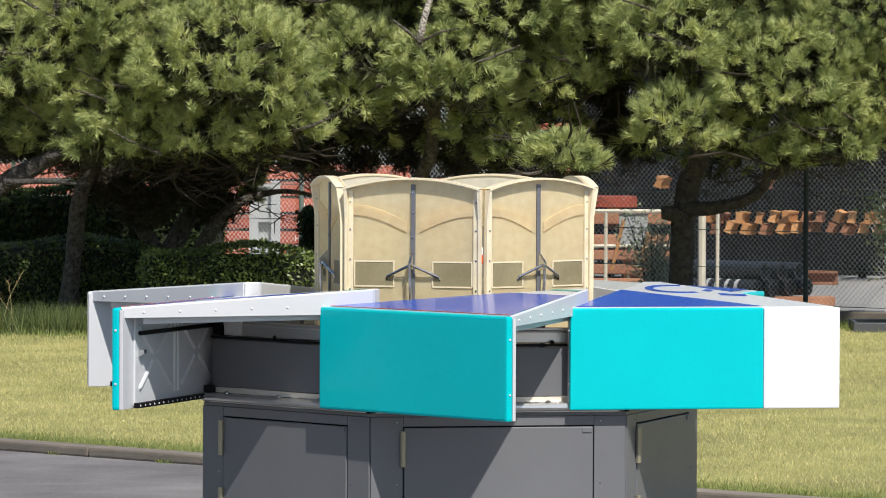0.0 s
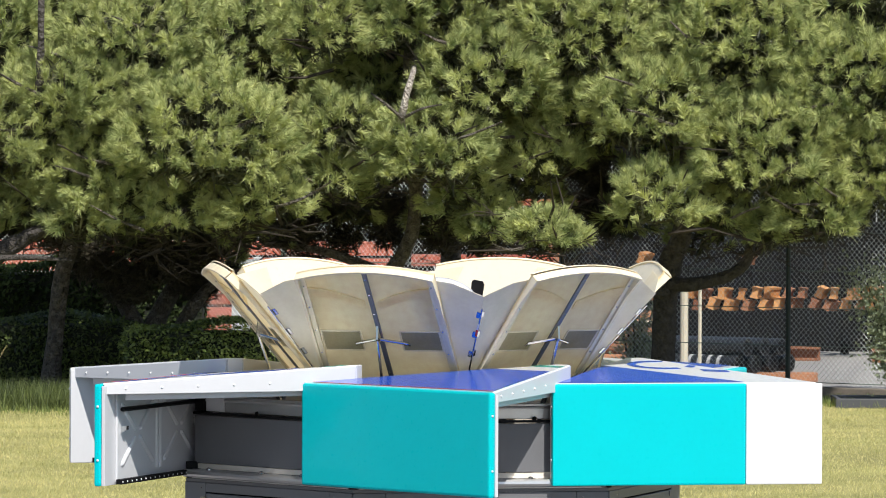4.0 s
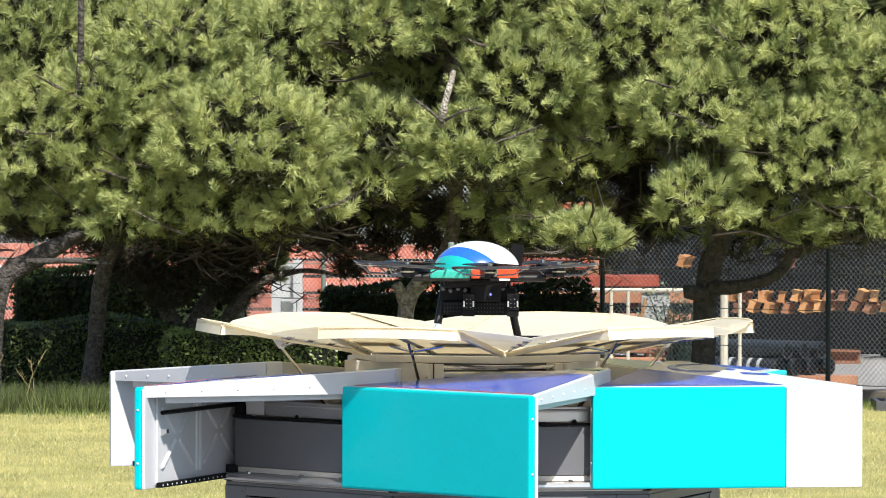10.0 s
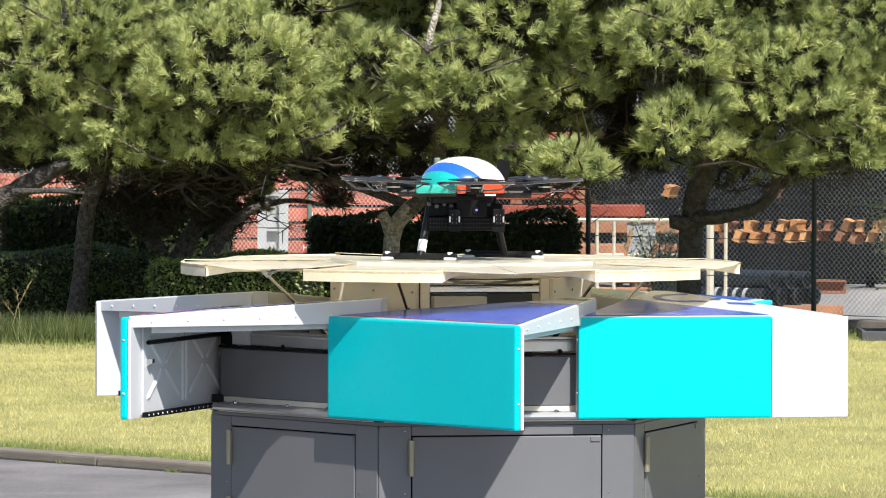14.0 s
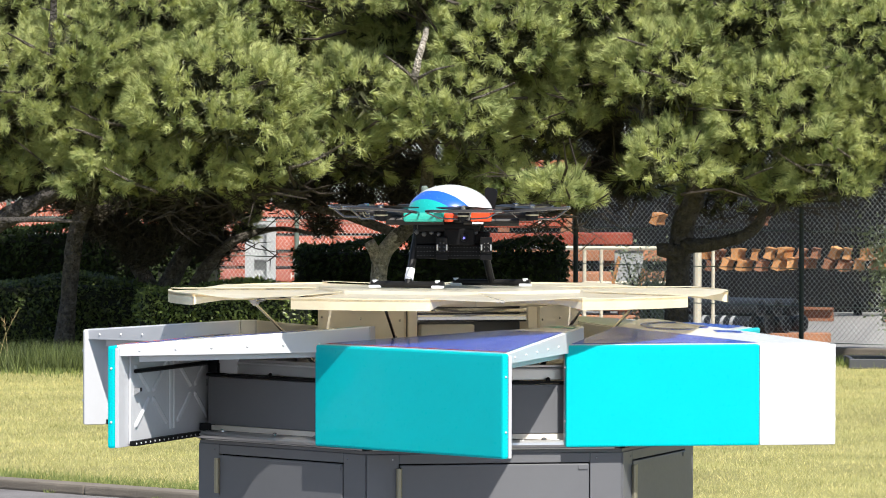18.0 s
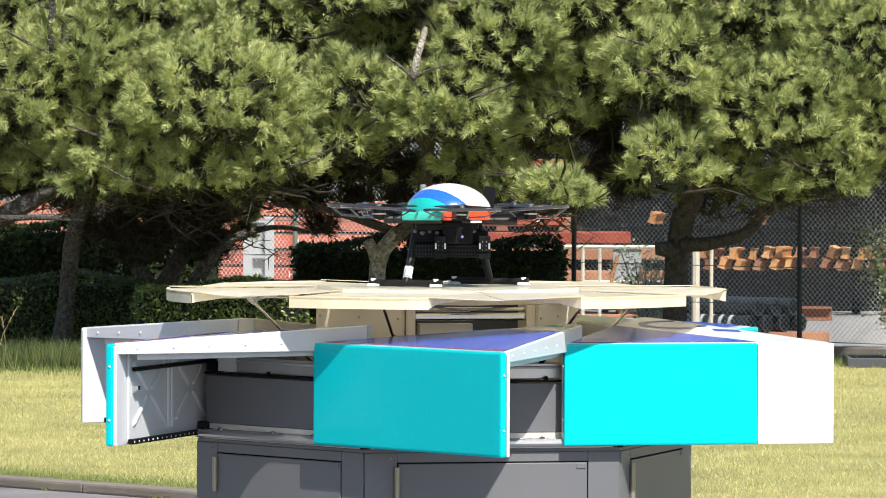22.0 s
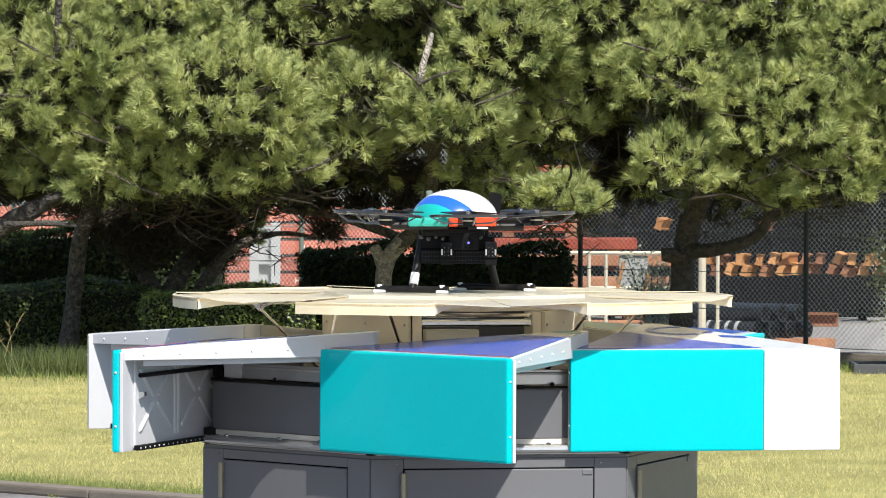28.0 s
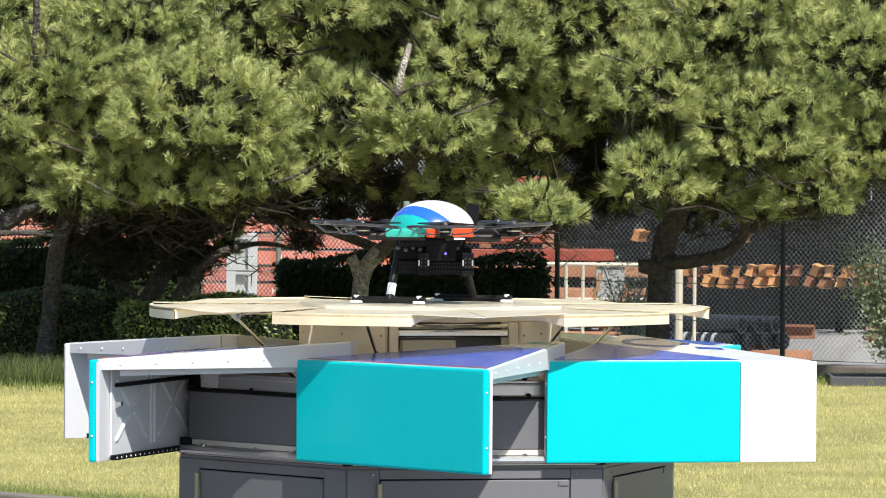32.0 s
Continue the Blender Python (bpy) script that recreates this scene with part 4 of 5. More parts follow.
def shoots(places, ways, rng, count, length=0.085, width=0.0021, stem=0.08):
    """Bottle-brush shoots: needles along a short stem, wide open at its foot and closing to a point."""
    n = len(places)
    ways = ways / np.linalg.norm(ways, axis=1, keepdims=True)
    side = np.cross(ways, rng.normal(size=(n, 3)))
    side /= np.linalg.norm(side, axis=1, keepdims=True)
    up = np.cross(ways, side)
    size = np.repeat(rng.uniform(0.75, 1.25, n), count)
    p = np.repeat(places, count, 0)
    w, s, u = (np.repeat(a, count, 0) for a in (ways, side, up))
    k = n * count
    along = rng.uniform(0, 1, k) ** 0.8
    ang = rng.uniform(0, 2 * np.pi, k)
    lean = (1.25 - 0.65 * along) * rng.uniform(0.5, 1.1, k)
    out = s * np.cos(ang)[:, None] + u * np.sin(ang)[:, None]
    way = w * np.cos(lean)[:, None] + out * np.sin(lean)[:, None]
    a = p + w * ((along - 0.75) * stem * size)[:, None]
    tip = a + way * (length * size * rng.uniform(0.75, 1.1, k))[:, None]
    acr = np.cross(way, rng.normal(size=(k, 3)))
    acr /= np.linalg.norm(acr, axis=1, keepdims=True)
    acr *= (width * rng.uniform(0.8, 1.3, k))[:, None]
    return np.stack([a - acr, a + acr, tip], 1).reshape(-1, 3), np.arange(3 * k).reshape(-1, 3)


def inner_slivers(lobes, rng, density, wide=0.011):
    """Dark needles filling the lobes, with the shade put into their colour."""
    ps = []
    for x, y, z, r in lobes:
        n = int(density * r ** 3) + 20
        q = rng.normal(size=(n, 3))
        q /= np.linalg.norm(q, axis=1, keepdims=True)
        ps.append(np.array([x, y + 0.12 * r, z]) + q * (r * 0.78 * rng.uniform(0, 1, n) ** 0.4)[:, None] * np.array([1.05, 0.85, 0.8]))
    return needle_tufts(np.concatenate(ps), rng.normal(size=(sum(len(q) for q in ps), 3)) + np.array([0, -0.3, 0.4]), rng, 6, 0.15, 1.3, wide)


def lobe_tufts(lobes, rng, density):
    """Places and directions of the tufts over the lobes (x, y, z, r)."""
    ps, ws = [], []
    for x, y, z, r in lobes:
        n = int(density * r * r)
        q = rng.normal(size=(n, 3))
        q /= np.linalg.norm(q, axis=1, keepdims=True)
        keep = (q[:, 2] > -0.55) & (q[:, 1] < 0.75)
        q = q[keep]
        rad = r * rng.uniform(0.55, 1.05, len(q)) ** 0.6 * (1 + 0.22 * np.sin(q[:, 0] * 7 + x * 9) * np.cos(q[:, 2] * 6 + z * 5))
        p = np.array([x, y, z]) + q * rad[:, None] * np.array([1.1, 0.9, 0.85])
        ps.append(p)
        ws.append(q * np.array([0.8, 0.65, 0.65]) + np.array([0, -0.12, 0.42]) + rng.normal(size=q.shape) * 0.38)
    return np.concatenate(ps), np.concatenate(ws)


def pine(label, trunk, limbs, lobes, seed, density=1900, bark=None, twigs=60, far=(), shade=(), dead=2, limb_bark=None, pale=()):
    base = Vector(trunk[0][:3])
    tree = thing("pine_tree", label, "tree", Matrix.Translation(base), "pines behind the lawn")
    at = lambda pts: [Vector(p[:3]) - base for p in pts]
    rr = random.Random(seed)

    def rough(pts, radii, sides):
        pts = [Vector(p) for p in pts]
        fine, rad = [], []
        for k in range(len(pts) - 1):
            for j in range(4):
                t = j / 4
                p0, p1, p2, p3 = pts[max(k - 1, 0)], pts[k], pts[k + 1], pts[min(k + 2, len(pts) - 1)]
                q = 0.5 * ((2 * p1) + (p2 - p0) * t + (2 * p0 - 5 * p1 + 4 * p2 - p3) * t * t + (3 * p1 - p0 - 3 * p2 + p3) * t ** 3)
                fine.append(q)
                rad.append((radii[k] * (1 - t) + radii[k + 1] * t) * rr.uniform(0.93, 1.07))
        fine.append(pts[-1])
        rad.append(radii[-1])
        b = tube(fine, rad, sides)
        for v in b.verts:
            v.co += Vector((rr.uniform(-1, 1), rr.uniform(-1, 1), 0)) * 0.006
        return b
    part("trunk", rough(at(trunk), [p[3] for p in trunk], 14), bark or BARK, tree, "rough grey-brown pine trunk", smooth=True)
    for limb in limbs:
        part("limb", rough(at(limb), [p[3] for p in limb], 9), limb_bark or bark or BARK, tree, smooth=True)
    for limb in pale:
        part("limb", rough(at(limb), [p[3] for p in limb], 9), BARK_PALE, tree, "pale limb", smooth=True)
    rng = np.random.default_rng(seed)
    p, w = lobe_tufts(lobes, rng, density)
    v, f = shoots(p, w, rng, 80 if density > 1000 else 70, 0.076, 0.0027 if density > 1000 else 0.0045)
    part("crown", soup("crown", v - np.array(base), f, NEEDLE), None, tree, "green needle tufts of the crown", kind="stuff")
    # dark filling for the shade inside the crown
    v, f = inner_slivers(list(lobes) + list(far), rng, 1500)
    part("inner_crown", soup("inner_crown", v - np.array(base), f, NEEDLE_INNER_SHADE), None, tree, "dark needles standing for the shade inside the crown", kind="stuff")
    # dead growth, its colour darkened to hold the shade below the crown
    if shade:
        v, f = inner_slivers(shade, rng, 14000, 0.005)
        part("dead_growth", soup("dead_growth", v - np.array(base), f, NEEDLE_DEAD_SHADE), None, tree, "dead growth coloured dark for the shade under the crown", kind="stuff")
    if far:
        p, w = lobe_tufts(far, rng, 300)
        v, f = needle_tufts(p, w, rng, 60, 0.13, 1.0, 0.006)
        part("upper_crown", soup("upper_crown", v - np.array(base), f, NEEDLE), None, tree, "green needle tufts of the crown", kind="stuff")
    # bare twigs inside the crown
    b = bmesh.new()
    for k in range(twigs):
        x, y, z, r = lobes[rr.randrange(len(lobes))]
        a = Vector((x + rr.uniform(-0.5, 0.5) * r, y + rr.uniform(0.0, 0.6) * r, z - rr.uniform(0.0, 0.8) * r)) - base
        e = a + Vector((rr.uniform(-0.5, 0.5), rr.uniform(-0.5, 0.0), rr.uniform(-0.1, 0.45)))
        m = a.lerp(e, 0.5) + Vector((rr.uniform(-0.06, 0.06), 0, rr.uniform(-0.06, 0.06)))
        tube([a, m, e], [0.014, 0.010, 0.004], 5, b)
    for k in range(twigs * dead):
        x, y, z, r = lobes[rr.randrange(len(lobes))]
        if z < 2.1:
            a = Vector((x + rr.uniform(-0.9, 0.9) * r, y + rr.uniform(0.1, 0.9) * r, z - rr.uniform(0.5, 1.0) * r)) - base
            for q in range(3):
                e = a + Vector((rr.uniform(-0.3, 0.3), rr.uniform(-0.2, 0.2), rr.uniform(-0.18, 0.15)))
                tube([a, a.lerp(e, 0.5) + Vector((0, 0, rr.uniform(-0.03, 0.03))), e], [0.006, 0.004, 0.002], 4, b)
                a = a.lerp(e, 0.6)
    part("brushwood", b, TWIG, tree, "bare brown twigs", kind="stuff")
    # pale branches that show between the tufts
    for k in range(11 if density > 1000 else 0):
        x, y, z, r = lobes[rr.randrange(len(lobes))]
        s = rr.choice((-1, 1))
        a = Vector((x + rr.uniform(-0.7, 0.7) * r, y - 0.45 * r, z + rr.uniform(-0.6, 0.5) * r)) - base
        e = a + Vector((s * rr.uniform(0.2, 0.42), rr.uniform(-0.30, -0.12), rr.uniform(0.0, 0.22)))
        part("branch", rough([a, a.lerp(e, 0.5) + Vector((0, 0, rr.uniform(-0.04, 0.02))), e], [0.013, 0.010, 0.005], 6), BARK_MID, tree, "grey branch")
    return tree


def pines():
    Y = 17.6
    sp = lambda x, y: ((x - 871) * 0.00412, 1.9 - (y - 299) * 0.00412)

    def lobe(x, y, r, back=0.0):
        a, b = sp(x, y)
        return (a, Y + back, b, r * 0.0039)

    def above(x0, x1, seed, n):
        rr = random.Random(seed)
        return [(rr.uniform(x0, x1), Y + rr.uniform(0.0, 1.6), rr.uniform(3.2, 5.2), rr.uniform(0.45, 0.7)) for k in range(n)]
    left = [lobe(60, 80, 140, 0.2), lobe(120, 265, 150), lobe(330, 120, 150, 0.1), lobe(460, 270, 160, -0.25), lobe(575, 375, 75, -0.1), lobe(270, 340, 130, 0.1), lobe(515, 90, 105, 0.3), lobe(-60, 180, 150, 0.2), lobe(-50, 330, 110, 0.3), lobe(420, 400, 80, 0.0), lobe(160, 395, 85, 0.3), lobe(230, 200, 110, -0.15), lobe(330, 395, 80, 0.0), lobe(50, 375, 90, 0.3), lobe(250, 410, 70, 0.0), lobe(-40, 400, 80, 0.0), lobe(520, 400, 60, 0.0)]
    pine("broad green pine with a leaning grey trunk beside the hedge", [(-3.56, 17.6, 0.0, 0.10), (-3.53, 17.6, 0.5, 0.088), (-3.49, 17.6, 0.85, 0.084), (-3.41, 17.65, 1.02, 0.080), (-3.20, 17.70, 1.15, 0.072), (-3.01, 17.70, 1.255, 0.062), (-2.82, 17.7, 1.355, 0.05), (-2.64, 17.6, 1.46, 0.04), (-2.38, 17.8, 1.75, 0.04), (-2.25, 18.2, 2.8, 0.03)],
         [[(-3.46, 17.2, 0.92, 0.06), (-3.62, 17.6, 1.6, 0.055), (-3.4, 17.9, 2.4, 0.05), (-3.0, 18.0, 3.4, 0.03)], [(-2.80, 18.0, 1.7, 0.04), (-2.87, 17.7, 1.95, 0.036), (-2.865, 17.3, 2.25, 0.032), (-2.85, 17.2, 2.6, 0.027), (-2.84, 17.2, 3.2, 0.022)], [(-2.95, 17.5, 1.29, 0.03), (-2.65, 17.6, 1.40, 0.022), (-2.25, 17.7, 1.42, 0.012)], [(-3.26, 17.45, 1.12, 0.028), (-3.0, 17.5, 1.13, 0.02), (-2.65, 17.6, 1.11, 0.010)]], left, 11, far=above(-5.5, -1.6, 2, 12))
    back = [lobe(210, 10, 110, 1.4), lobe(200, -120, 130, 1.4), lobe(150, 200, 200, 1.5), lobe(400, 330, 120, 1.6), lobe(620, 150, 200, 1.7), lobe(600, 320, 90, 1.6), lobe(420, 60, 200, 1.6), lobe(80, 330, 110, 1.5), lobe(300, 430, 70, 1.5), lobe(500, 440, 55, 1.4), lobe(360, 470, 80, 2.2), lobe(450, 500, 70, 2.4), lobe(250, 470, 70, 2.3), lobe(560, 440, 60, 2.0)]
    pine("dark pine with bare lower limbs standing in the hedge", [(-2.93, 19.3, 0.0, 0.085), (-2.88, 19.3, 0.5, 0.066), (-2.82, 19.3, 1.0, 0.06), (-2.6, 19.3, 1.8, 0.07), (-2.5, 19.3, 3.2, 0.05)],
         [[(-2.25, 20.0, 0.1, 0.09), (-2.15, 20.0, 0.6, 0.08), (-1.8, 19.9, 1.1, 0.06), (-1.2, 19.6, 1.35, 0.035)], [(-2.2, 20.0, 0.4, 0.07), (-2.5, 19.9, 0.9, 0.05), (-2.7, 19.7, 1.3, 0.03)], [(-2.1, 19.9, 0.3, 0.07), (-1.75, 19.7, 0.85, 0.045), (-1.35, 19.6, 1.02, 0.02), (-1.0, 19.5, 0.98, 0.012)]], back, 12, 800, bark=BARK_MID, twigs=50, shade=[lobe(230, 500, 60, 2.0), lobe(300, 540, 70, 2.0), lobe(370, 500, 70, 1.9), lobe(430, 540, 60, 2.2), lobe(450, 460, 60, 1.9), lobe(180, 450, 60, 1.8), lobe(330, 450, 70, 1.8), lobe(110, 440, 50, 1.9), lobe(60, 430, 50, 1.9), lobe(20, 420, 50, 1.9)])
    mid = [lobe(680, 70, 110, 0.2), lobe(850, 50, 125, 0.1), lobe(700, 250, 85, 0.1), lobe(870, 290, 110, -0.1), lobe(960, 170, 125), lobe(1045, 435, 52, -0.3), lobe(960, 430, 50, 0.5), lobe(770, 160, 100, 0.9), lobe(1080, 440, 55, -0.2), lobe(1060, 300, 80, 0.4), lobe(1095, 285, 60, 0.7), lobe(930, 370, 80, 0.5), lobe(690, 340, 60, 0.2)]
    pine("pale-barked pine with a cut fork in the middle of the row", [(-0.52, 19.2, 0.0, 0.085), (-0.53, 19.2, 0.5, 0.068), (-0.51, 19.2, 0.80, 0.066), (-0.42, 19.13, 0.94, 0.062), (-0.36, 19.1, 1.0, 0.060)],
         [[(-0.40, 19.12, 0.96, 0.060), (-0.30, 19.05, 1.06, 0.060), (-0.20, 19.0, 1.24, 0.056), (-0.155, 18.9, 1.50, 0.052), (-0.16, 18.6, 2.1, 0.05), (-0.20, 18.0, 2.6, 0.045), (-0.15, 17.9, 3.6, 0.035)], [(-0.35, 19.25, 0.98, 0.04), (-0.85, 19.4, 1.15, 0.032), (-1.3, 19.5, 1.2, 0.02)], [(-0.2, 18.7, 2.0, 0.04), (0.15, 18.3, 2.3, 0.025), (0.5, 18.0, 2.35, 0.015)], [(-0.2, 18.7, 2.1, 0.035), (-0.55, 18.2, 2.35, 0.02)], [(-0.24, 17.2, 2.14, 0.014), (-0.35, 17.1, 2.24, 0.010), (-0.47, 17.15, 2.33, 0.005)], [(-0.22, 17.2, 2.16, 0.012), (-0.10, 17.1, 2.22, 0.009), (0.04, 17.1, 2.25, 0.004)]], mid, 13, bark=BARK_PALE, limb_bark=BARK_MID,
         pale=[[(-0.51, 19.2, 0.76, 0.055), (-0.58, 19.13, 0.90, 0.045), (-0.60, 19.12, 0.94, 0.04)], [(-0.21, 17.9, 1.90, 0.040), (-0.25, 17.3, 2.10, 0.027), (-0.225, 17.2, 2.28, 0.024), (-0.172, 17.35, 2.47, 0.022), (-0.15, 18.2, 2.62, 0.018)]], far=above(-1.6, 1.2, 3, 8))
    mback = [lobe(800, 180, 190, 1.5), lobe(1000, 60, 190, 1.6), lobe(1120, 220, 150, 1.5), lobe(760, 330, 70, 1.6), lobe(1000, 330, 100, 1.5), lobe(720, 400, 60, 1.7), lobe(870, 420, 60, 1.9), lobe(1090, 400, 50, 1.7), lobe(1140, 280, 70, 1.8)]
    pine("dense dark pine behind the row", [(0.10, 21.9, 0.0, 0.10), (0.12, 21.9, 1.0, 0.085), (0.2, 21.4, 2.2, 0.06), (0.3, 20.8, 3.4, 0.04)], [[(0.12, 21.8, 1.3, 0.05), (0.6, 21.0, 1.6, 0.03)]], mback, 14, 800, twigs=40, shade=[lobe(620, 450, 55, 1.9), lobe(700, 455, 50, 1.9), lobe(640, 500, 40, 1.9), lobe(880, 450, 50, 2.0), lobe(960, 470, 40, 2.1), lobe(780, 450, 45, 2.2), lobe(690, 395, 50, 2.0), lobe(760, 400, 55, 2.0), lobe(815, 395, 45, 2.0), lobe(640, 400, 45, 2.0), lobe(1150, 400, 45, 2.0), lobe(1190, 430, 40, 2.0), lobe(1180, 360, 45, 2.0), lobe(1150, 325, 55, 1.9), lobe(1125, 300, 45, 1.9), lobe(1170, 290, 45, 1.9)])
    right = [lobe(1125, 80, 135, 0.1), lobe(1255, 220, 120, -0.1), lobe(1255, 375, 85, -0.25), lobe(1410, 90, 155, 0.1), lobe(1450, 290, 150), lobe(1545, 395, 95, 0.1), lobe(1330, 30, 120, 0.3), lobe(1600, 180, 150, 0.1), lobe(1150, 230, 90, 0.3), lobe(1370, 400, 60, 0.2), lobe(1650, 330, 130, 0.2), lobe(1470, 430, 50, 0.2)]
    pine("full green pine with a dark stout trunk by the fence", [(1.70, 18.9, 0.0, 0.10), (1.715, 18.9, 0.6, 0.088), (1.755, 18.9, 1.05, 0.084), (1.85, 18.8, 1.35, 0.075), (1.9, 18.6, 2.0, 0.075), (2.0, 18.4, 3.4, 0.05)],
         [[(1.76, 18.85, 0.92, 0.06), (1.95, 18.75, 0.93, 0.05), (2.2, 18.7, 1.0, 0.045), (2.33, 18.7, 1.12, 0.04), (2.4, 18.6, 1.35, 0.035), (2.8, 18.5, 1.5, 0.025)], [(1.74, 18.85, 0.86, 0.06), (1.60, 18.78, 0.89, 0.055), (1.56, 18.77, 0.89, 0.045)], [(1.9, 18.7, 1.6, 0.05), (1.5, 18.3, 1.9, 0.03), (1.2, 18.0, 2.1, 0.018)]], right, 15, dead=1, far=above(0.8, 5.0, 5, 12))
    rback = [lobe(1250, 120, 200, 1.5), lobe(1430, 230, 170, 1.5), lobe(1600, 250, 190, 1.5), lobe(1300, 330, 90, 1.5), lobe(1520, 60, 200, 1.6), lobe(1220, 420, 60, 1.7), lobe(1350, 440, 60, 1.6), lobe(1470, 440, 50, 1.5)]
    pine("dense dark pine behind the fence corner", [(3.9, 20.2, 0.0, 0.11), (3.85, 20.2, 1.0, 0.09), (3.7, 20.1, 2.4, 0.06), (3.7, 20.1, 3.6, 0.04)], [[(3.8, 20.1, 1.5, 0.05), (3.3, 19.9, 1.9, 0.03)]], rback, 16, 800, twigs=40, dead=1)


# ---- hedges ----
def leaf_cloud(places, ways, size, rng):
    n = len(places)
    ways = ways / np.linalg.norm(ways, axis=1, keepdims=True)
    a = np.cross(ways, rng.normal(size=(n, 3)))
    a /= np.linalg.norm(a, axis=1, keepdims=True)
    b = np.cross(ways, a)
    ln = (size * rng.uniform(0.6, 1.25, n))[:, None]
    v = np.stack([places, places + a * ln * 0.5 + b * ln * 0.26 + ways * ln * 0.1, places + a * ln, places + a * ln * 0.5 - b * ln * 0.26 + ways * ln * 0.1], 1)
    return v.reshape(-1, 3), np.arange(4 * n).reshape(-1, 4)


def hedge(label, x0, x1, y0, y1, height, n, size, seed, material, low=0.03):
    ob = thing("hedge", label, "hedge", pose((x0 + x1) / 2, (y0 + y1) / 2, 0.03))
    rng = np.random.default_rng(seed)
    w, dp = (x1 - x0) / 2, (y1 - y0) / 2
    q = rng.uniform(-1, 1, (n, 3))
    face = rng.integers(0, 4, n)
    q[:, 1] = np.where(face < 2, -1, q[:, 1])
    q[:, 2] = np.where(face == 2, 1, q[:, 2])
    q[:, 0] = np.where(face == 3, np.sign(q[:, 0]), q[:, 0])
    puff = 1 + 0.06 * np.sin(q[:, 0] * w * 9 + seed) + 0.05 * np.sin(q[:, 2] * 7 + q[:, 0] * w * 4) - 0.10 * (np.abs(q) ** 6).sum(1).clip(1, 3) + 0.075 * rng.normal(size=n)
    p = np.stack([q[:, 0] * w, q[:, 1] * dp, (q[:, 2] * 0.5 + 0.5) * height], 1) * np.stack([1 + (puff - 1) * 0.3 / max(w, 0.3), puff, 0.9 + 0.1 * puff + 0.05 * np.sin(q[:, 0] * w * 5 + seed)], 1)
    ways = q + rng.normal(size=(n, 3)) * 1.1 + np.array([0, -0.2, 0.5])
    v, f = leaf_cloud(p, ways, size, rng)
    part("leaves", soup("leaves", v, f, material), None, ob, "small glossy leaves", kind="stuff")
    # near-black box gives the shade seen between the leaves
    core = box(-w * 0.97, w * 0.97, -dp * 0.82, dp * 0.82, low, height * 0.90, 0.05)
    part("inner_growth", core, CORE, ob, "dark box standing for the shade inside the hedge")
    return ob


def hedges():
    hedge("low clipped green hedge in front of the pines", -3.7, -2.25, 19.75, 20.35, 0.60, 11000, 0.034, 1, LEAF_SHADED)
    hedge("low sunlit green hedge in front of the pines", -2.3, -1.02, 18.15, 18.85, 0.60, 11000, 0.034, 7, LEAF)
    hedge("tall clipped hedge coloured dark for the shade of the pines", -3.75, -1.85, 22.0, 22.8, 0.98, 15000, 0.045, 2, LEAF_DEEP_SHADE)
    hedge("clipped hedge coloured dark for the shade behind the drone", -1.22, 0.92, 20.9, 21.6, 0.86, 16000, 0.045, 3, LEAF_DEEP_SHADE)


def planter(x0, x1, y0, y1, z0, z1):
    ob = thing("planter", "low dark grey planter box under the shrub", "planter", pose((x0 + x1) / 2, (y0 + y1) / 2, z0))
    w, dp, t = (x1 - x0) / 2, (y1 - y0) / 2, 0.03
    for s in (-1, 1):
        part("long_side", box(-w, w, s * dp - t / 2, s * dp + t / 2, 0, z1 - z0, 0.006), GREY_DARK, ob)
        part("short_side", box(s * (w - t) - t / 2, s * (w - t) + t / 2, -dp + t / 2 + 0.001, dp - t / 2 - 0.001, 0, z1 - z0 - 0.002, 0.006), GREY_DARK, ob)
    part("soil", box(-w + 0.05, w - 0.05, -dp + 0.02, dp - 0.02, 0.002, z1 - z0 - 0.03), CORE, ob, "dark soil")


def shrub(label, x, y, h, r, n, seed, material, z=0.0):
    ob = thing("shrub", label, "shrub", pose(x, y, z))
    rng = np.random.default_rng(seed)
    rr = random.Random(seed)
    b = bmesh.new()
    tips = []
    for k in range(9):
        e = Vector((rr.uniform(-r, r), rr.uniform(-r, r) * 0.6, h * rr.uniform(0.6, 1.0)))
        tube([(0, 0, 0), e * 0.5 + Vector((0, 0, 0.08)), e], [0.012, 0.008, 0.003], 5, b)
        tips.append(e)
    part("brushwood", b, TWIG, ob, kind="stuff")
    c = np.array([tips[i] for i in rng.integers(0, len(tips), n)])
    p = c * rng.uniform(0.30, 1.05, n)[:, None] + rng.normal(size=(n, 3)) * r * 0.28
    p[:, 2] = np.abs(p[:, 2])
    v, f = leaf_cloud(p, rng.normal(size=(n, 3)) + np.array([0, -0.3, 0.5]), 0.034, rng)
    part("leaves", soup("leaves", v, f, material), None, ob, "narrow grey-green leaves", kind="stuff")


# ---- fence and storage yard ----


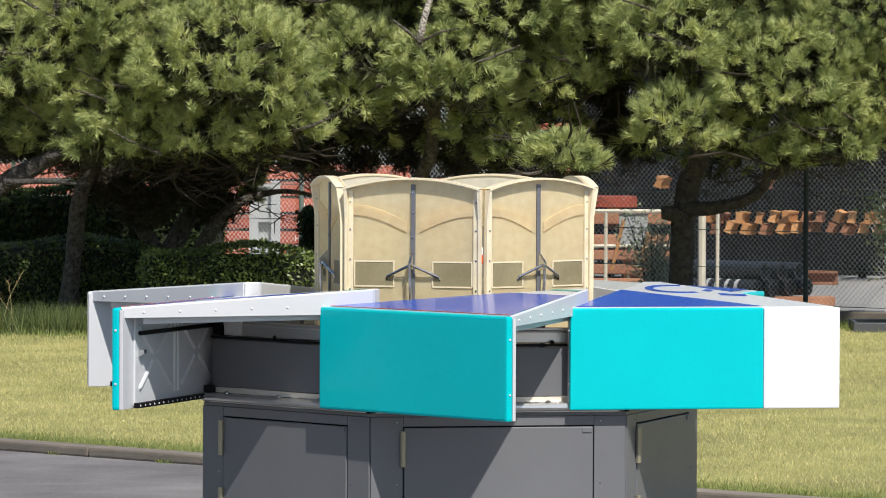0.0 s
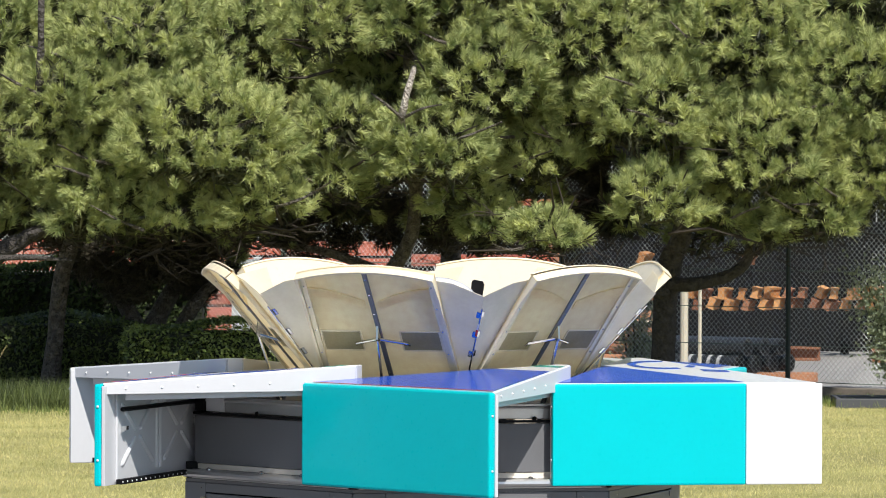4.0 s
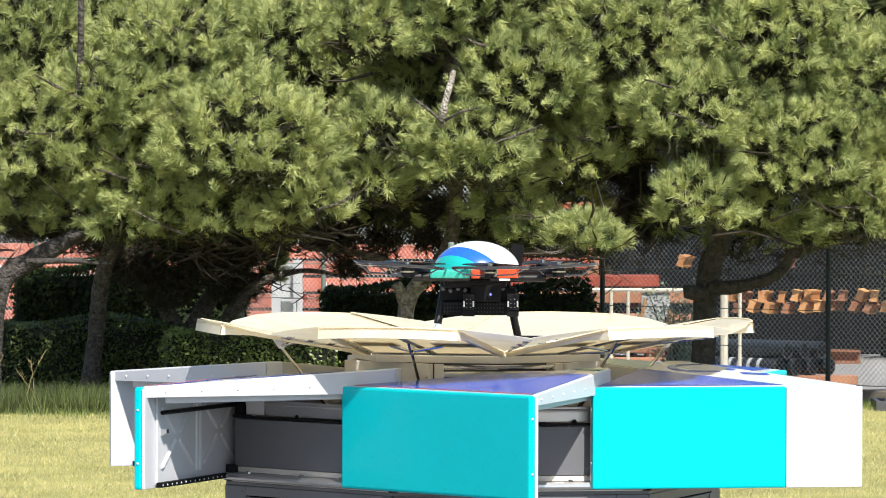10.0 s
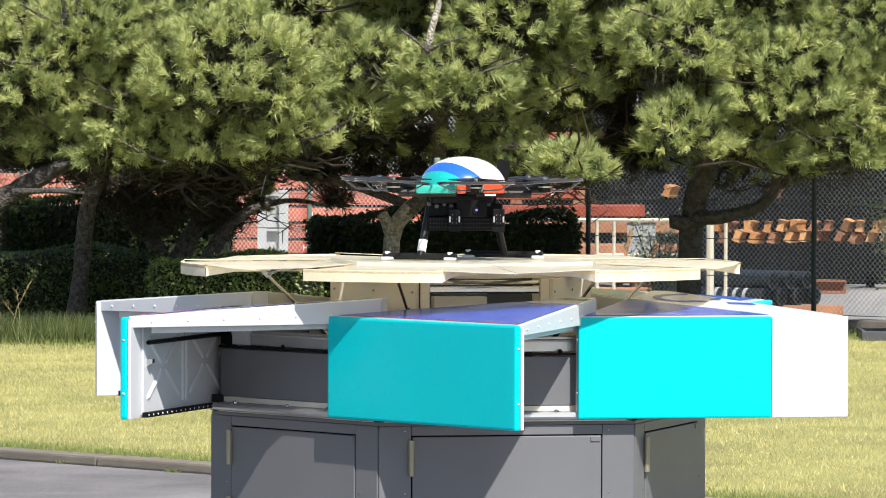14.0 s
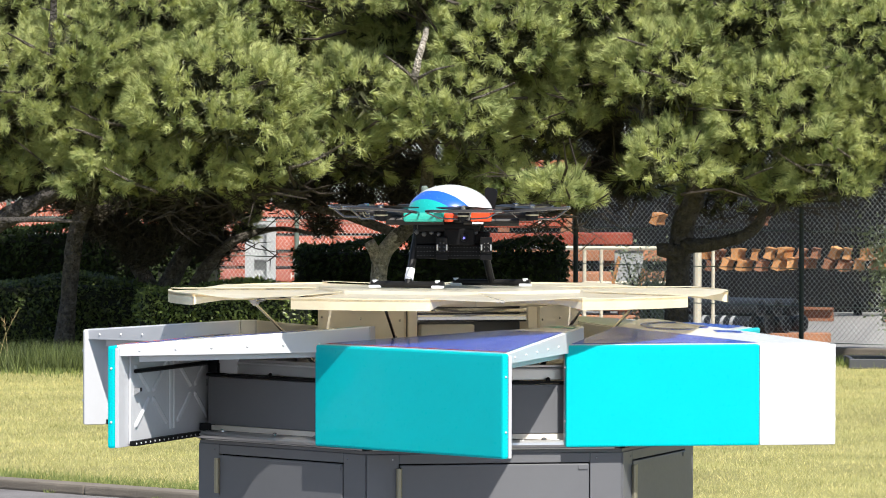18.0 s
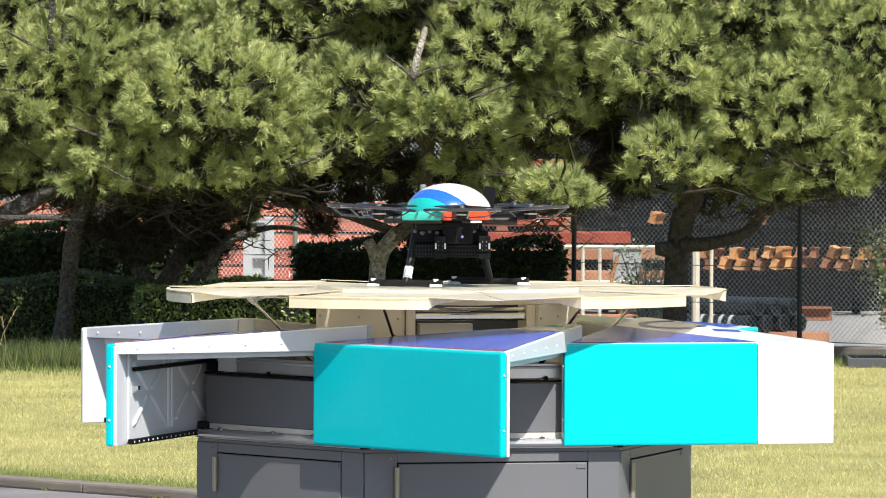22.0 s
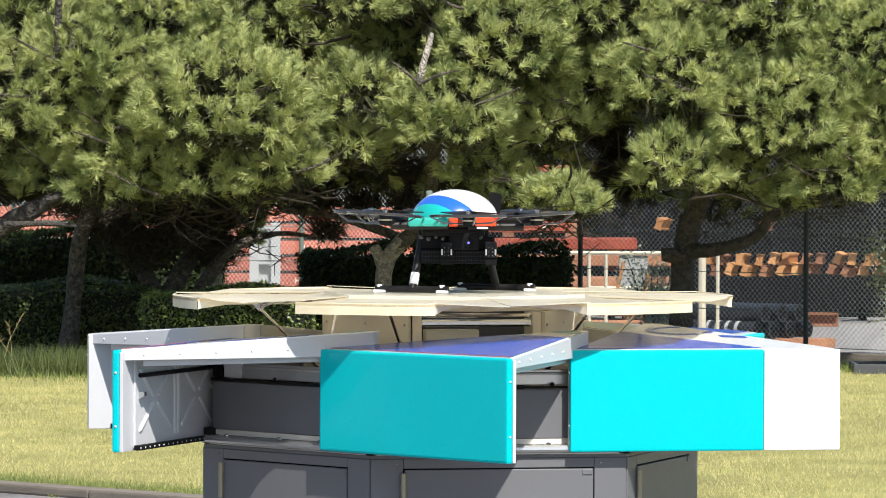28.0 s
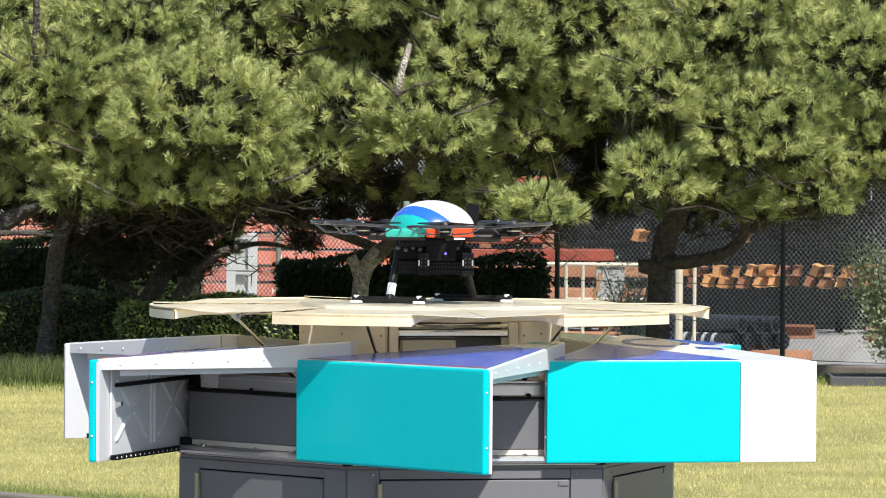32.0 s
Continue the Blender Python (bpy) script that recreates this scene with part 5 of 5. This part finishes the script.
def fence():
    ob = thing("chain_link_fence", "galvanised chain-link fence on dark steel posts with a concrete footing", "fence")
    turn = math.atan(-0.80)
    c, s = math.cos(turn), math.sin(turn)
    spot = lambda u: (u * c, 22.45 + u * s)
    top = 1.85
    cell, r = 0.045, 0.0018
    u0, u1 = -5.6, 5.4
    rows = int((top - 0.12) / (cell / 2))
    k = 0
    verts, faces = [], []
    cols = int((u1 - u0) / cell)
    # zigzag wires, each a thin four-sided strip
    for i in range(cols):
        for j in range(rows):
            ua = u0 + (i + 0.5 * (j % 2)) * cell
            ub = u0 + (i + 0.5 * ((j + 1) % 2)) * cell
            for sgn in (1, -1):
                xa, xb = (ua, ub) if sgn == 1 else (ua, ua - (ub - ua))
                z0, z1 = 0.12 + j * cell / 2, 0.12 + (j + 1) * cell / 2
                (ax, ay), (bx, by) = spot(xa), spot(xb)
                dy = 0.002 * sgn
                verts += [(ax - r * 0.95, ay + dy - r * 0.31, z0), (ax + r * 0.95, ay + dy + r * 0.31, z0), (bx + r * 0.95, by + dy + r * 0.31, z1), (bx - r * 0.95, by + dy - r * 0.31, z1)]
                faces.append((k, k + 1, k + 2, k + 3))
                k += 4
    part("mesh", soup("mesh", verts, faces, WIRE), None, ob, "galvanised diamond wire mesh", kind="stuff")
    for u, mat in ((-4.9, POST_PALE), (-3.3, POST), (-1.62, POST_PALE), (1.30, POST), (3.50, POST), (4.9, POST)):
        x, y = spot(u)
        part("post", tube([(x, y - 0.03, 0.0), (x, y - 0.03, top + 0.03)], 0.020, 10), mat, ob, "steel fence post")
    for z in (0.14, 0.42, 0.71, 1.0, 1.3, 1.6, top):
        part("rail", tube([(*spot(u0), z), (*spot(u1), z)], 0.0035 if z != top else 0.018, 6), POST_PALE, ob)
    footing = box(u0, u1, -0.05, 0.05, 0.0, 0.11, 0.01)
    part("footing", footing, KERB, ob, "low concrete footing", m=pose(0, 22.45, 0, 0, 0, math.degrees(turn)))


def beam_mesh(name, w, h, length, web, flange, material):
    """A rolled H-section lying along x."""
    pr = [(-w / 2, 0), (w / 2, 0), (w / 2, flange), (web / 2, flange), (web / 2, h - flange), (w / 2, h - flange), (w / 2, h), (-w / 2, h), (-w / 2, h - flange), (-web / 2, h - flange), (-web / 2, flange), (-w / 2, flange)]
    b = bmesh.new()
    lo = [b.verts.new((-length / 2, y, z)) for y, z in pr]
    hi = [b.verts.new((length / 2, y, z)) for y, z in pr]
    b.faces.new(lo), b.faces.new(hi[::-1])
    for k in range(12):
        j = (k + 1) % 12
        b.faces.new((lo[k], hi[k], hi[j], lo[j]))
    bmesh.ops.recalc_face_normals(b, faces=b.faces[:])
    me = bpy.data.meshes.new(name)
    b.to_mesh(me), b.free(), me.materials.append(material)
    return me


def slab_stack(label, x0, x1, y, z0, layers, thick, gap, material, seed, marks=True):
    """Flat painted steel pieces in layers with dark gaps, marked with white letters."""
    ob = thing("steel_stack", label, "steel stack", pose((x0 + x1) / 2, y, 0))
    rr = random.Random(seed)
    w = (x1 - x0) / 2
    for k in range(layers):
        z = z0 + k * (thick + gap)
        e = rr.uniform(-0.12, 0.12)
        brown = z0 > 0.5 and k == 0 and marks
        part("steel_girder", box(-w + e, w + e - (0 if brown or not marks or z0 < 0.5 else 0.35 if k == 1 else 0.92), -0.25, 0.25, z, z + thick, 0.008), RUSTBROWN if brown else material, ob, "rusty brown girder" if brown else "red-oxide painted girder")
        if k == 0 and z0 > 0.3:
            for x in (-w * 0.8, 0, w * 0.8):
                part("trestle", box(x - 0.06, x + 0.06, -0.2, 0.2, 0.0, z0, 0.01), RUSTBROWN, ob, "rusty trestle")
        for x in (-w * 0.6, w * 0.6)[:1 if z0 > 0.5 and k == 2 else 2]:
            part("spacer", box(x - 0.05, x + 0.05, -0.2, 0.2, z - gap, z, 0.0), RUSTBROWN, ob)
        if marks and not brown:
            for q in range(int(2 * w / 0.75)):
                x = -w + 0.35 + q * 0.75 + rr.uniform(-0.08, 0.08)
                b = bmesh.new()
                zc, hh = z + thick / 2, min(0.026, thick * 0.25)
                for bx in (-0.022, 0.012):
                    box(x + bx, x + bx + 0.010, -0.2535, -0.2505, zc - hh, zc + hh, 0, b)
                box(x - 0.012, x + 0.012, -0.2535, -0.2505, zc - 0.005, zc + 0.005, 0, b)
                part("letter_mark", b, MARK, ob, "white painted letter H")
    return ob


def yard():
    slab_stack("stack of red-oxide steel girders with white letter marks", -8.5, -0.4, 29.0, 0.028, 7, 0.125, 0.028, RUSTRED, 1)
    slab_stack("stack of red-oxide steel girders behind the hedge", -0.3, 1.9, 27.5, 0.58, 3, 0.10, 0.05, RUSTRED, 2)
    slab_stack("rusty brown girders stacked on timber", -0.2, 2.0, 26.6, 0.04, 4, 0.085, 0.04, RUSTBROWN, 3, marks=False)
    slab_stack("red-oxide girder lying high on rusty trestles", 0.4, 2.0, 34.0, 1.37, 1, 0.06, 0.05, RUSTRED, 4, marks=False)
    # orange beams, their ends towards the fence
    me = beam_mesh("orange_beam", 0.075, 0.105, 0.30, 0.06, 0.02, ORANGE)
    me2 = beam_mesh("brown_beam", 0.075, 0.095, 0.30, 0.06, 0.02, RUSTBROWN)
    rr = random.Random(8)
    ob = thing("beam_stack", "stack of orange and rusty H-beams with their ends to the fence", "steel stack", pose(3.9, 29.5, 0))
    for z, off, share, first in ((0.545, 0.0, 0.8, -1.50), (0.445, 0.075, 0.5, -1.50)):
        for k in range(20):
            part("beam", me if rr.random() < share else me2, None, ob, m=pose(first + off + k * 0.152 + rr.uniform(-0.025, 0.025), rr.uniform(-0.08, 0.08), z + rr.uniform(-0.012, 0.012), 16 + rr.uniform(-10, 10), 0, 76 + rr.uniform(-9, 9)))
    for x, z, mesh in ((-1.95, 0.875, me), (-0.98, 0.87, me2)):
        part("beam", mesh, None, ob, m=pose(x, -0.2, z, 20, 0, 72))
    for z in (0.435, 0.865):
        for y in (-0.3, 0.3):
            part("bearer", box(-2.5, 2.4, y - 0.03, y + 0.03, z - 0.035, z, 0.004), RACK_BLACK, ob, "rusty bearer")
    for x in (-2.4, -1.2, 0.0, 1.2, 2.3):
        for y in (0.6,):
            part("rack_post", box(x - 0.04, x + 0.04, y - 0.04, y + 0.04, 0.0, 0.93, 0.004), RACK_BLACK, ob, "black rack post")
    # added black panel makes the dark void behind the beams
    part("rack_back", box(-2.5, 2.4, 1.3, 1.4, 0.0, 1.25, 0.01), RACK_BLACK, ob, "black panel standing for the dark void behind the beams")
    # black pipes in two rows
    for row, count in ((0, 4), (1, 3)):
        for k in range(count):
            p = thing("black_pipe", "black coated pipe lying in a stack on the yard", "pipe", pose(2.26 + 0.148 * k + 0.07 * row, 23.75 + 0.11 * k, 0.150 + 0.138 * row, 0, 0, 51), "black pipes")
            part("barrel", tube([(0, -0.35, 0), (0, 0.75, 0)], 0.072, 18), STENCIL_GREY, p)
            part("end_ring", tube([(0, -0.358, 0), (0, -0.335, 0)], 0.075, 18), STENCIL_GREY, p, "black end ring")
            part("bore", tube([(0, -0.364, 0), (0, -0.3585, 0)], [0.035, 0.06], 18), BLACK, p)
            if k == 0 and row == 0:
                for q in range(4):
                    part("stencil_bar", tube([(0, -0.20 + 0.10 * q, 0.0), (0, -0.165 + 0.10 * q, 0.0)], 0.0728, 18), GREYBOX, p, "pale stencilled bar")
    # added dark backdrop for the gloom behind the yard; hides sky in gaps
    sh = thing("storage_shed", "long dark backdrop added behind the steel yard", "shed", pose(0, 40, 0))
    for k in range(40):
        part("sheet", box(-20 + k, -19.02 + k, 0, 0.05 + 0.02 * (k % 2), 0, 4.4, 0.0), BACKDROP, sh, "dark sheet of the backdrop")
    part("roof", prism_side([(-0.4, 4.4), (6.0, 5.6), (6.0, 5.7), (-0.4, 4.5)], 20.2), BACKDROP, sh, "dark top of the backdrop")
    bt = thing("timber_bearer", "timber bearer under the black pipes", "timber", pose(2.7, 23.7, 0))
    part("bearer", box(-0.7, 0.5, -0.06, 0.2, 0.0, 0.074, 0.005), RUSTBROWN, bt)
    # rusty beams on the ground
    for k in range(2):
        r = thing("rusty_beam", "rusty steel beam lying on the concrete yard", "beam", pose((3.40, 4.15)[k], (28.4, 28.0)[k], 0.002, 0, 0, -8), "rusty beams")
        part("section", beam_mesh("section", 0.14, 0.13, 0.30, 0.03, 0.025, RUSTBROWN), None, r)
    # ivory pipe frame
    fr = thing("pipe_frame", "ivory painted pipe frame beside the fence", "frame", pose(0, 23.4, 0))
    for x in (1.13, 1.27, 2.07, 2.20):
        part("upright", tube([(x, 0, 0), (x, 0, 0.79 if x < 1.5 else 0.83)], 0.034 if 2.0 < x < 2.1 else 0.016, 8), IVORY, fr, "ivory upright")
    part("rail", tube([(0.85, 0, 0.79), (2.20, 0, 0.79)], 0.018, 8), IVORY, fr, "ivory top rail")
    part("rail", tube([(1.13, 0, 0.50), (1.9, 0, 0.50)], 0.014, 8), IVORY, fr)
    part("panel", box(1.38, 1.62, 0.01, 0.05, 0.50, 0.77, 0.01), GREYBOX, fr, "pale grey panel")
    part("brace", tube([(1.32, 0, 0.30), (1.42, -0.02, 0.72)], 0.016, 6), ORANGE, fr, "orange ladder rail")
    part("brace", tube([(1.55, 0, 0.30), (1.62, -0.02, 0.62)], 0.016, 6), ORANGE, fr, "orange ladder rail")
    # grey locker on the girders' side
    lk = thing("grey_locker", "light grey steel locker with an open frame by the girders", "locker", pose(-1.66, 26.0, 0))
    part("side", box(-0.13, -0.05, -0.05, 0.05, 0.0, 0.98, 0.006), GREYBOX, lk)
    part("side", box(0.06, 0.14, -0.05, 0.05, 0.0, 0.98, 0.006), GREYBOX, lk)
    part("back", box(-0.05, 0.06, 0.03, 0.05, 0.0, 0.96, 0.0), GREYBOX, lk)
    for z in (0.30, 0.62, 0.93):
        part("cross_plate", box(-0.05, 0.06, -0.04, 0.03, z, z + 0.03, 0.003), GREYBOX, lk)


pines()
hedges()
shrub("grey-green leafy shrub behind the fence", 1.62, 22.3, 0.80, 0.22, 2600, 5, OLEAF)
shrub("tall grey-green shrub in front of the fence", 3.42, 18.25, 1.0, 0.30, 11000, 6, OLEAF, 0.10)
planter(2.94, 3.95, 17.95, 18.55, 0.04, 0.112)
fence()
yard()


def motions():
    rise = [(t, pose(0, 0, z)) for t, z, a in LIFT]
    walk(landing_deck, rise)
    walk(drone_ob, [(t, pose(0, 0, z - 0.004)) for t, z, a in LIFT])
    for mover, rows in deck_movers:
        walk(mover, rows)


motions()
